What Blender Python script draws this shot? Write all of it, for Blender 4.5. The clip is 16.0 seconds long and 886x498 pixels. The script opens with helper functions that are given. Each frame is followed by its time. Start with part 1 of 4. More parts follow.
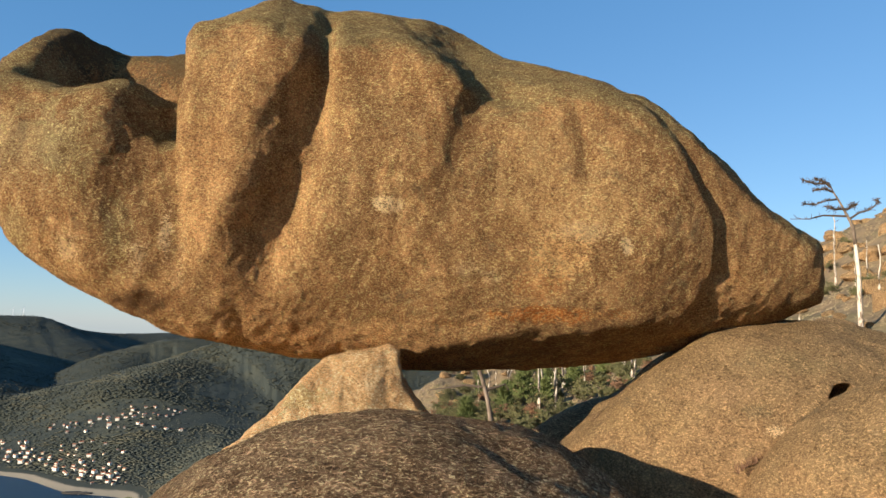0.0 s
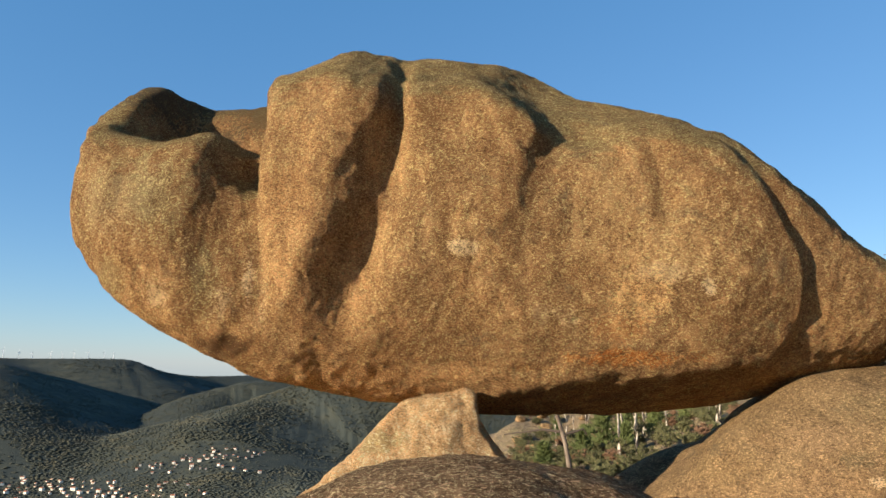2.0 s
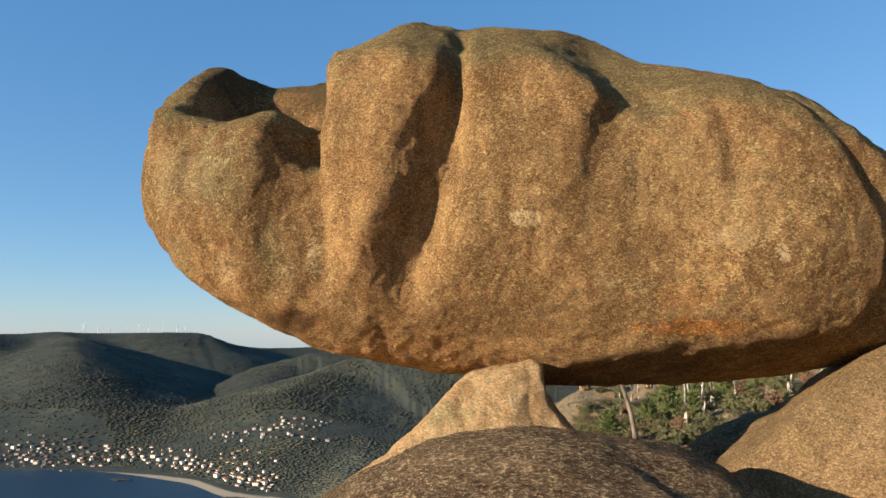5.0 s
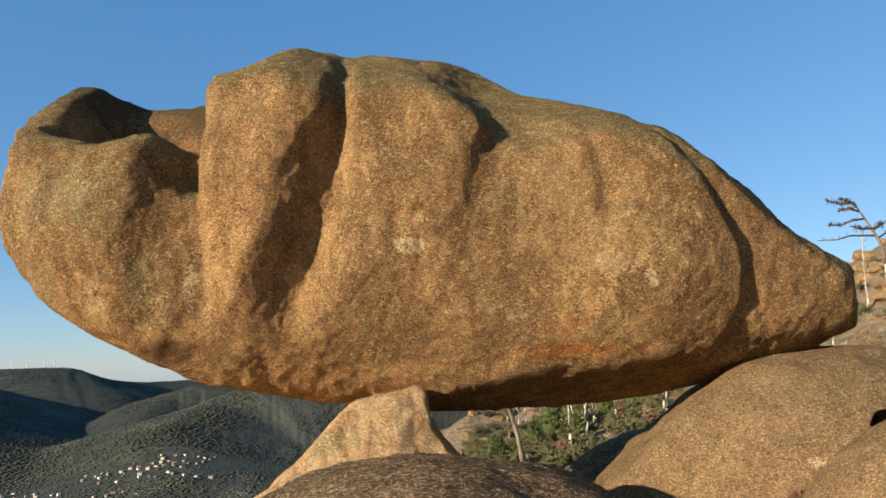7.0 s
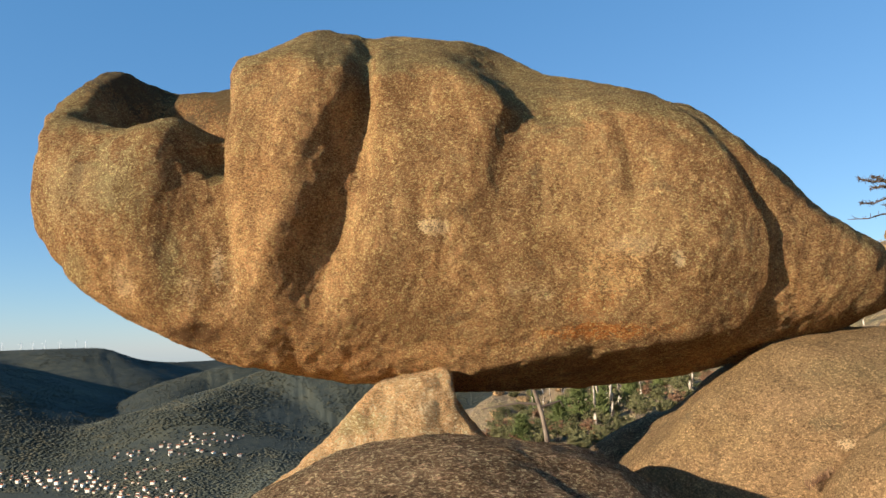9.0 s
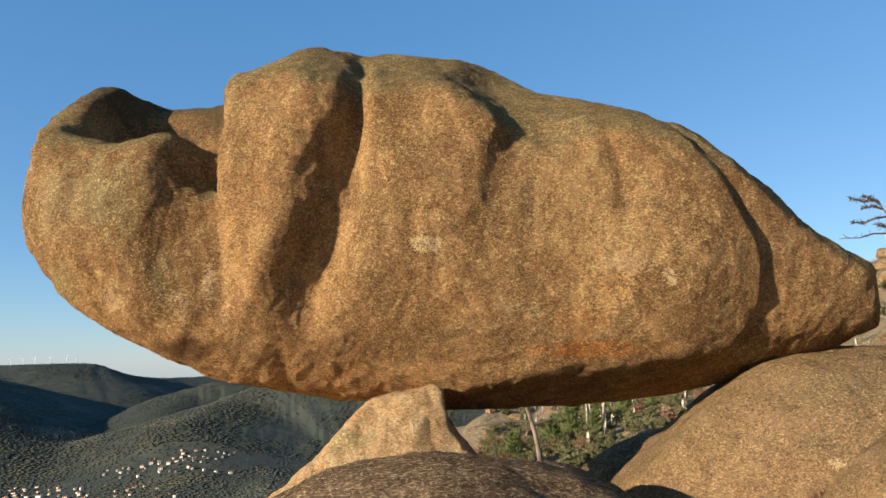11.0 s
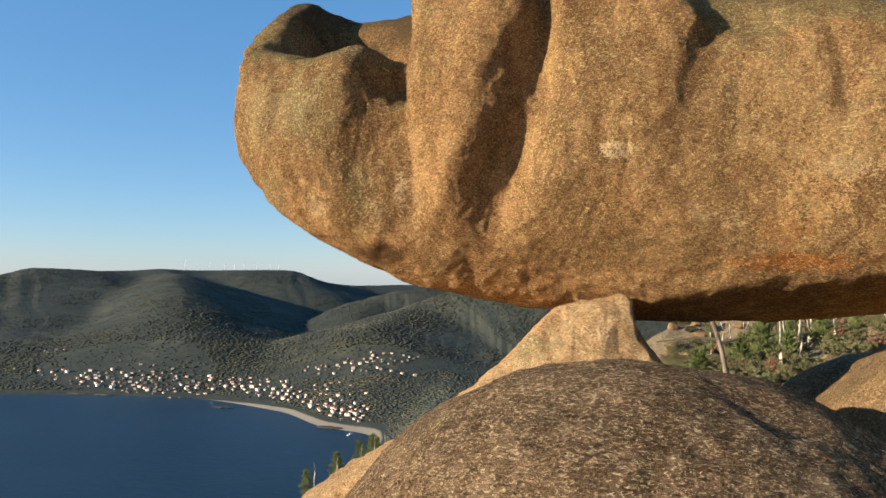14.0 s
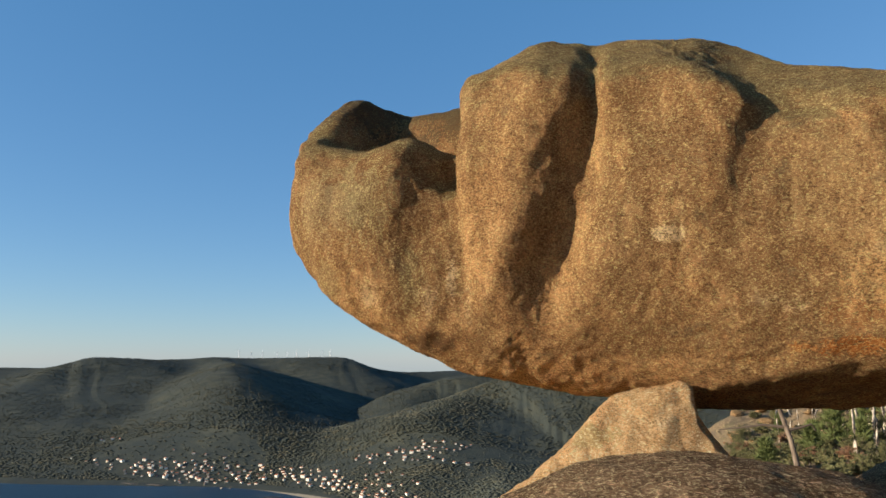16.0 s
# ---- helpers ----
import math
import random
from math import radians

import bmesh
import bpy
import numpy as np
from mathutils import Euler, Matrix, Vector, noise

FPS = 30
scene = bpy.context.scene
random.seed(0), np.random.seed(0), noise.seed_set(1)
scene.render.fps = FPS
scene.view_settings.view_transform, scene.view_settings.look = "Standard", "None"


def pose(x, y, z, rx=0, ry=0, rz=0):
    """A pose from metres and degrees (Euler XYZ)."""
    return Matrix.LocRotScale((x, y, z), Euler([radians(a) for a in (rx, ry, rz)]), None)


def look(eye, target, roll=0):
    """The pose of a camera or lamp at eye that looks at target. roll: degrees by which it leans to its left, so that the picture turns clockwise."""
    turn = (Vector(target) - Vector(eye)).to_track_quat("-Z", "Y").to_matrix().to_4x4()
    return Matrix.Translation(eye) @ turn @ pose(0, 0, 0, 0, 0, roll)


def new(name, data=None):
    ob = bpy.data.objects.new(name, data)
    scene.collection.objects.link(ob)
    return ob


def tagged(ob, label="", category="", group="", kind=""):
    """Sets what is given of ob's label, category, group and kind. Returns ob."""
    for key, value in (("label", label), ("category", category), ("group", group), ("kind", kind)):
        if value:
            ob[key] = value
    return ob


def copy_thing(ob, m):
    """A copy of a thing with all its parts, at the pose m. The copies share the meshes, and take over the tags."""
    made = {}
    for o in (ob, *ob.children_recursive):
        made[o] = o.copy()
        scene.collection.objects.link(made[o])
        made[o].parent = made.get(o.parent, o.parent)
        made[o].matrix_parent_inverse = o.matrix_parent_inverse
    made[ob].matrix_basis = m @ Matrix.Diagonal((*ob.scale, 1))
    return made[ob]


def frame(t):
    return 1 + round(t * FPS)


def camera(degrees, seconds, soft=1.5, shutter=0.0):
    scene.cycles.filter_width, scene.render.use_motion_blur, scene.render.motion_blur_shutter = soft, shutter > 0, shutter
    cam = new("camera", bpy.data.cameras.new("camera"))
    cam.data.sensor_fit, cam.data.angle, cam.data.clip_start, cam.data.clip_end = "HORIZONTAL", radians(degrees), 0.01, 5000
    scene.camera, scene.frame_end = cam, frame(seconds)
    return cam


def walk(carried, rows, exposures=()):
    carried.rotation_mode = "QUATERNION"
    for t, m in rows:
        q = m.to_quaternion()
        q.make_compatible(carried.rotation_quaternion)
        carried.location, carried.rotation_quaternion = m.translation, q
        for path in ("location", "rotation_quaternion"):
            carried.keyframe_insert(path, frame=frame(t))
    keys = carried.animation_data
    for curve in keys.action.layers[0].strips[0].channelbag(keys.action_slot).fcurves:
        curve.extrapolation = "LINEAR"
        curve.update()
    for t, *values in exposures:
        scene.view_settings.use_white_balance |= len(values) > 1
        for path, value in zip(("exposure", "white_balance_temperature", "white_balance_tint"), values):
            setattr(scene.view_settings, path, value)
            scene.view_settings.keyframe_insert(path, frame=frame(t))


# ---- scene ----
cam = camera(61.85, 16.0)
# t, x, y, z, pitch, roll, yaw: a camera held by somebody who stands on the rock and turns slowly to the left and back
PATH_ROWS = [
    (0.0, -0.0162, -0.0028, 1.6035, 5.900, -0.881, -0.090),
    (0.5, -0.0257, -0.0025, 1.6135, 6.102, -0.890, -0.474),
    (1.0, -0.0420, -0.0077, 1.6135, 7.371, -0.929, 1.976),
    (1.5, -0.0461, -0.0112, 1.6174, 8.605, -0.838, 4.492),
    (2.0, -0.0404, -0.0066, 1.6136, 9.052, -0.806, 5.599),
    (2.5, -0.0252, -0.0098, 1.6163, 8.738, -0.729, 3.828),
    (3.0, -0.0507, 0.0038, 1.5989, 7.882, -0.538, 4.789),
    (3.5, -0.0750, 0.0085, 1.6029, 5.993, -0.514, 9.133),
    (3.7, -0.0830, 0.0141, 1.6036, 5.396, -0.310, 10.613),
    (5.8, -0.0673, 0.0175, 1.6476, 8.848, 0.651, 9.323),
    (6.0, -0.0577, 0.0126, 1.6455, 9.458, 0.805, 8.431),
    (6.5, -0.0376, 0.0174, 1.6364, 10.083, 1.100, 5.444),
    (7.0, -0.0176, 0.0163, 1.6343, 8.715, 1.258, 1.931),
    (7.5, -0.0053, 0.0180, 1.6318, 7.371, 1.325, -0.474),
    (8.0, -0.0104, 0.0258, 1.6311, 6.721, 1.565, -1.269),
    (8.5, -0.0171, 0.0244, 1.6433, 6.623, 1.297, 2.093),
    (9.0, -0.0243, 0.0166, 1.6432, 7.266, 1.273, 3.802),
    (9.5, -0.0129, 0.0232, 1.6465, 8.163, 1.149, 4.160),
    (9.7, -0.0012, 0.0185, 1.6455, 8.464, 1.166, 3.882),
    (11.8, -0.0111, 0.0083, 1.6443, 8.547, 0.988, 3.260),
    (12.0, -0.0197, 0.0065, 1.6397, 8.467, 0.790, 5.005),
    (12.5, -0.0422, 0.0152, 1.6305, 6.980, 0.423, 8.706),
    (13.0, -0.0629, 0.0294, 1.5928, 4.554, -0.185, 11.591),
    (13.5, -0.0959, 0.0346, 1.5903, 2.879, -0.675, 13.906),
    (14.0, -0.1080, 0.0395, 1.5866, 1.956, -0.414, 16.867),
    (14.5, -0.1115, 0.0443, 1.6041, 4.066, -0.052, 19.382),
    (15.0, -0.1144, 0.0403, 1.6129, 6.625, -0.072, 21.380),
    (15.5, -0.1189, 0.0206, 1.6189, 7.627, -0.044, 21.223),
    (16.0, -0.1172, 0.0267, 1.6144, 8.519, 0.153, 20.807),
]
walk(cam, [(t, pose(x, y, z, 90 + pitch, roll, yaw)) for t, x, y, z, pitch, roll, yaw in PATH_ROWS],
     [(0, 0.99), (3.5, 1.01), (6.5, 0.93), (7, 0.93), (9, 1.03), (12, 0.99), (13, 1.00), (14, 1.06), (14.5, 1.06), (15, 0.97), (15.5, 0.88), (16, 0.81)])

# ---- light ----
SUN_LEFT, SUN_UP = 128.0, 14.5  # degrees to the left of the way ahead, and above the horizon
sun_way = Vector((-math.sin(radians(SUN_LEFT)) * math.cos(radians(SUN_UP)), math.cos(radians(SUN_LEFT)) * math.cos(radians(SUN_UP)), math.sin(radians(SUN_UP))))
sun = new("sun", bpy.data.lights.new("sun", "SUN"))
sun.data.energy, sun.data.angle, sun.data.color = 4.8, radians(0.6), (1.0, 0.89, 0.72)
sun.matrix_world = look((0, 0, 60), Vector((0, 0, 60)) - sun_way)

world = bpy.data.worlds.new("sky")
scene.world = world
world.use_nodes = True
wt = world.node_tree
wt.nodes.clear()
sky = wt.nodes.new("ShaderNodeTexSky")
sky.sky_type = "NISHITA"
sky.sun_disc = False
sky.sun_elevation, sky.sun_rotation = radians(SUN_UP), radians(-SUN_LEFT)
sky.air_density, sky.dust_density, sky.ozone_density, sky.altitude = 0.95, 0.1, 2.2, 240
bg = wt.nodes.new("ShaderNodeBackground")
bg.inputs["Strength"].default_value = 0.102
wo = wt.nodes.new("ShaderNodeOutputWorld")
haze = wt.nodes.new("ShaderNodeMix")
haze.data_type = "RGBA"
haze.inputs["Factor"].default_value = 0.5
haze.inputs[7].default_value = (0.16, 1.3, 3.15, 1.0)  # the even blue of clear high air
wt.links.new(sky.outputs[0], haze.inputs[6])
wt.links.new(haze.outputs[2], bg.inputs[0])
wt.links.new(bg.outputs[0], wo.inputs[0])

SEA = -240.0


# ---- materials ----
class Nodes:
    """A small helper to write node trees."""

    def __init__(self, name, rough=0.9, spec=0.2):
        self.mat = bpy.data.materials.new(name)
        self.mat.use_nodes = True
        self.t = self.mat.node_tree
        self.bsdf = self.t.nodes["Principled BSDF"]
        self.bsdf.inputs["Roughness"].default_value = rough
        self.bsdf.inputs["Specular IOR Level"].default_value = spec

    def n(self, kind, **values):
        node = self.t.nodes.new(kind)
        for key, value in values.items():
            node.inputs[key].default_value = value
        return node

    def link(self, a, b):
        self.t.links.new(a, b)

    def coords(self, scale=(1, 1, 1)):
        c = self.n("ShaderNodeTexCoord")
        if tuple(scale) == (1, 1, 1):
            return c.outputs["Object"]
        m = self.n("ShaderNodeMapping", Scale=scale)
        self.link(c.outputs["Object"], m.inputs["Vector"])
        return m.outputs[0]

    def noise(self, scale, detail=4.0, rough=0.55, vec=None, distortion=0.0):
        n = self.n("ShaderNodeTexNoise", Scale=scale, Detail=detail, Roughness=rough, Distortion=distortion)
        self.link(vec if vec is not None else self.coords(), n.inputs["Vector"])
        return n.outputs["Fac"]

    def cells(self, scale, vec=None):
        n = self.n("ShaderNodeTexVoronoi", Scale=scale)
        self.link(vec if vec is not None else self.coords(), n.inputs["Vector"])
        return n

    def ramp(self, fac, lo, hi, a=0.0, b=1.0):
        r = self.n("ShaderNodeMapRange")
        r.interpolation_type = "SMOOTHSTEP"
        for key, value in (("From Min", lo), ("From Max", hi), ("To Min", a), ("To Max", b)):
            r.inputs[key].default_value = value
        self.link(fac, r.inputs["Value"])
        return r.outputs[0]

    def mix(self, fac, a, b, blend="MIX"):
        m = self.t.nodes.new("ShaderNodeMix")
        m.data_type, m.blend_type = "RGBA", blend
        for sock, value in ((m.inputs["Factor"], fac), (m.inputs[6], a), (m.inputs[7], b)):
            if isinstance(value, (int, float)):
                sock.default_value = value
            elif isinstance(value, tuple):
                sock.default_value = (*value, 1.0)
            else:
                self.link(value, sock)
        return m.outputs[2]

    def math(self, op, a, b=0.0):
        m = self.t.nodes.new("ShaderNodeMath")
        m.operation = op
        for sock, value in ((m.inputs[0], a), (m.inputs[1], b)):
            if isinstance(value, (int, float)):
                sock.default_value = value
            else:
                self.link(value, sock)
        return m.outputs[0]

    def bump(self, height, strength, distance, normal=None):
        b = self.n("ShaderNodeBump", Strength=strength, Distance=distance)
        self.link(height, b.inputs["Height"])
        if normal is not None:
            self.link(normal, b.inputs["Normal"])
        return b.outputs[0]

    def done(self, colour, normal=None):
        if isinstance(colour, tuple):
            self.bsdf.inputs["Base Color"].default_value = (*colour, 1.0)
        else:
            self.link(colour, self.bsdf.inputs["Base Color"])
        if normal is not None:
            self.link(normal, self.bsdf.inputs["Normal"])
        return self.mat


def patch(m, co, place, reach, ragged, amount):
    """How much of a ragged patch, of that reach round a place, covers each point."""
    d = m.t.nodes.new("ShaderNodeVectorMath")
    d.operation = "SUBTRACT"
    m.link(co, d.inputs[0])
    d.inputs[1].default_value = place
    e = m.t.nodes.new("ShaderNodeVectorMath")
    e.operation = "MULTIPLY"
    m.link(d.outputs[0], e.inputs[0])
    e.inputs[1].default_value = tuple(1 / q for q in reach)
    w = m.t.nodes.new("ShaderNodeVectorMath")
    w.operation = "LENGTH"
    m.link(e.outputs[0], w.inputs[0])
    return m.ramp(m.math("ADD", m.ramp(w.outputs["Value"], 0.0, 1.3, 1.0, -0.4), ragged), 0.5, 0.7, 0.0, amount)


def granite(name, base, dark, pale, moss=(0.27, 0.225, 0.1), moss_amount=0.55, stain=0.4, patches=(), flecks=0.75, relief=1.0, grain=1.0, streak=(1.0, 1.0, 0.45), flake=(0.8, 0.8, 1.2)):
    """Coarse weathered granite: ragged crystals, soft mottling, lichen on what faces up, dark stains, and named pale,
    rusty or dark patches, some of them painted shade.
    """
    m = Nodes(name, 0.95, 0.12)
    co = m.coords()
    run, chip = m.coords(streak), m.coords(flake)
    broad = m.noise(0.8, 5, 0.6, run)
    mid = m.noise(4.2, 6, 0.68, run, 0.5)
    crumb = m.noise(26.0 * grain, 7, 0.72, chip, 1.2)
    fine = m.noise(58.0 * grain, 4, 0.7, chip, 0.8)
    colour = m.mix(m.ramp(broad, 0.35, 0.65), dark, base)
    colour = m.mix(m.ramp(mid, 0.46, 0.7, 0.0, 0.6), colour, pale)
    colour = m.mix(m.ramp(mid, 0.5, 0.32, 0.0, 0.5), colour, dark)
    drab = (base[0] * 0.66, base[1] * 0.72, base[2] * 0.78)
    colour = m.mix(m.ramp(m.noise(1.7, 7, 0.7, run, 0.8), 0.48, 0.62, 0.0, 0.5), colour, drab)
    ragged = m.math("ADD", m.math("MULTIPLY", m.math("SUBTRACT", crumb, 0.5), 3.4), m.math("MULTIPLY", m.math("SUBTRACT", mid, 0.5), 2.2))
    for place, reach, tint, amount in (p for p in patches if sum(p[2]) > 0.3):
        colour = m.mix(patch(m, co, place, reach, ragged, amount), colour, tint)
    # lichen where the stone faces up
    g = m.n("ShaderNodeNewGeometry")
    nz = m.n("ShaderNodeSeparateXYZ")
    m.link(g.outputs["Normal"], nz.inputs[0])
    up = m.math("ADD", nz.outputs["Z"], m.math("MULTIPLY", m.math("SUBTRACT", mid, 0.5), 1.1))
    colour = m.mix(m.math("MULTIPLY", m.ramp(up, 0.22, 0.7, 0.0, moss_amount), m.ramp(crumb, 0.3, 0.6, 0.55, 1.0)), colour, moss)
    # dark and pale crystals
    colour = m.mix(m.ramp(crumb, 0.47, 0.385, 0.0, 0.66), colour, tuple(c * 0.5 for c in dark))
    colour = m.mix(m.ramp(crumb, 0.54, 0.63, 0.0, flecks * 0.8), colour, tuple(min(1.0, c * 1.4) for c in pale))
    colour = m.mix(m.math("MULTIPLY", m.ramp(fine, 0.47, 0.40, 0.0, 0.85), m.ramp(mid, 0.64, 0.42, 0.4, 1.0)), colour, tuple(c * 0.35 for c in dark))
    colour = m.mix(m.math("MULTIPLY", m.ramp(fine, 0.55, 0.61, 0.0, flecks), m.ramp(mid, 0.36, 0.6, 0.45, 1.0)), colour, tuple(min(1.0, c * q) for c, q in zip(pale, (1.9, 1.78, 1.68))))
    # grey lichen blotches
    blotch = m.noise(1.9, 7, 0.72, co, 0.6)
    colour = m.mix(m.ramp(blotch, 0.56, 0.68, 0.0, stain), colour, (0.2, 0.175, 0.11))
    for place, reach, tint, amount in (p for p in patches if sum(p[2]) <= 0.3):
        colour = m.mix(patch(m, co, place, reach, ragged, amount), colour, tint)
    # the iron in weathered feldspar
    colour = m.mix(1.0, colour, (1.0, 0.885, 0.785), "MULTIPLY")
    nor = m.bump(m.noise(6.0, 6, 0.72, co, 0.4), 0.8 * relief, 0.12)
    nor = m.bump(crumb, 1.0 * relief, 0.13, nor)
    nor = m.bump(fine, 1.0 * relief, 0.04, nor)
    return m.done(colour, nor)


# ---- shaping tools ----
def part(name, bm, material, parent=None, label="", smooth=False):
    """Links a bmesh as one mesh object, as a part of parent."""
    me = bpy.data.meshes.new(name)
    bm.to_mesh(me)
    bm.free()
    me.materials.append(material)
    if smooth:
        me.shade_smooth()
    ob = new(name, me)
    ob.parent = parent
    return tagged(ob, label)


def mesh_part(name, verts, faces, material, parent=None, label="", smooth=False):
    me = bpy.data.meshes.new(name)
    me.from_pydata(verts, [], faces)
    me.materials.append(material)
    me.validate()
    if smooth:
        me.shade_smooth()
    ob = new(name, me)
    ob.parent = parent
    return tagged(ob, label)


def thing(name, place, label, category, group="", kind="", turn=0.0):
    ob = new(name)
    ob.matrix_basis = pose(*place, 0, 0, turn)
    return tagged(ob, label, category, group, kind)


LATTICE = np.random.RandomState(7).rand(64, 64, 64).astype(np.float32)


def lump(x, y, z, size, octaves=3, gain=0.5, seed=0.0):
    """Smooth noise from -1 to 1 over arrays of places."""
    total, amp, norm = 0.0, 1.0, 0.0
    for k in range(octaves):
        s = 2.0 ** k / size
        p = [np.asarray(a, dtype=np.float64) * s + seed + 17.3 * k for a in (x, y, z)]
        i = [np.floor(a).astype(np.int64) for a in p]
        w = [a - b for a, b in zip(p, i)]
        w = [a * a * a * (a * (a * 6 - 15) + 10) for a in w]
        i0 = [a & 63 for a in i]
        i1 = [(a + 1) & 63 for a in i]
        value = 0.0
        for a in (0, 1):
            for b in (0, 1):
                for c in (0, 1):
                    corner = LATTICE[(i1 if a else i0)[0], (i1 if b else i0)[1], (i1 if c else i0)[2]]
                    value = value + corner * ((w[0] if a else 1 - w[0]) * (w[1] if b else 1 - w[1]) * (w[2] if c else 1 - w[2]))
        total = total + amp * (value * 2 - 1)
        norm += amp
        amp *= gain
    return total / norm


def join(a, b, k):
    h = np.clip(0.5 + 0.5 * (b - a) / k, 0, 1)
    return b + (a - b) * h - k * h * (1 - h)


def meet(a, b, k):
    return -join(-a, -b, k)


def cut(a, b, k):
    return meet(a, -b, k)


def egg(x, y, z, c, r, turn=0.0, tilt=0.0):
    """Signed distance, nearly, to an ellipsoid turned about z and tilted about its own y axis (degrees)."""
    x, y, z = x - c[0], y - c[1], z - c[2]
    if turn:
        s, q = math.sin(radians(turn)), math.cos(radians(turn))
        x, y = q * x + s * y, -s * x + q * y
    if tilt:
        s, q = math.sin(radians(tilt)), math.cos(radians(tilt))
        x, z = q * x - s * z, s * x + q * z
    k0 = np.sqrt((x / r[0]) ** 2 + (y / r[1]) ** 2 + (z / r[2]) ** 2)
    k1 = np.sqrt((x / r[0] ** 2) ** 2 + (y / r[1] ** 2) ** 2 + (z / r[2] ** 2) ** 2)
    return k0 * (k0 - 1) / np.maximum(k1, 1e-6)


def spline(x, knots):
    """A smooth curve through knots (x, value)."""
    xs, ys = np.array([k[0] for k in knots], float), np.array([k[1] for k in knots], float)
    d = np.diff(ys) / np.diff(xs)
    t = np.zeros(len(xs))
    for i in range(1, len(xs) - 1):
        t[i] = 0 if d[i - 1] * d[i] <= 0 else 2 / (1 / d[i - 1] + 1 / d[i])
    t[0], t[-1] = d[0], d[-1]
    x = np.clip(x, xs[0], xs[-1])
    i = np.clip(np.searchsorted(xs, x) - 1, 0, len(xs) - 2)
    h = xs[i + 1] - xs[i]
    s = (x - xs[i]) / h
    return (1 + 2 * s) * (1 - s) ** 2 * ys[i] + s * (1 - s) ** 2 * h * t[i] + s * s * (3 - 2 * s) * ys[i + 1] + s * s * (s - 1) * h * t[i + 1]


def bell(s, w):
    return np.exp(-(s / w) ** 2)


def step(s, lo, hi):
    q = np.clip((s - lo) / (hi - lo), 0, 1)
    return q * q * (3 - 2 * q)


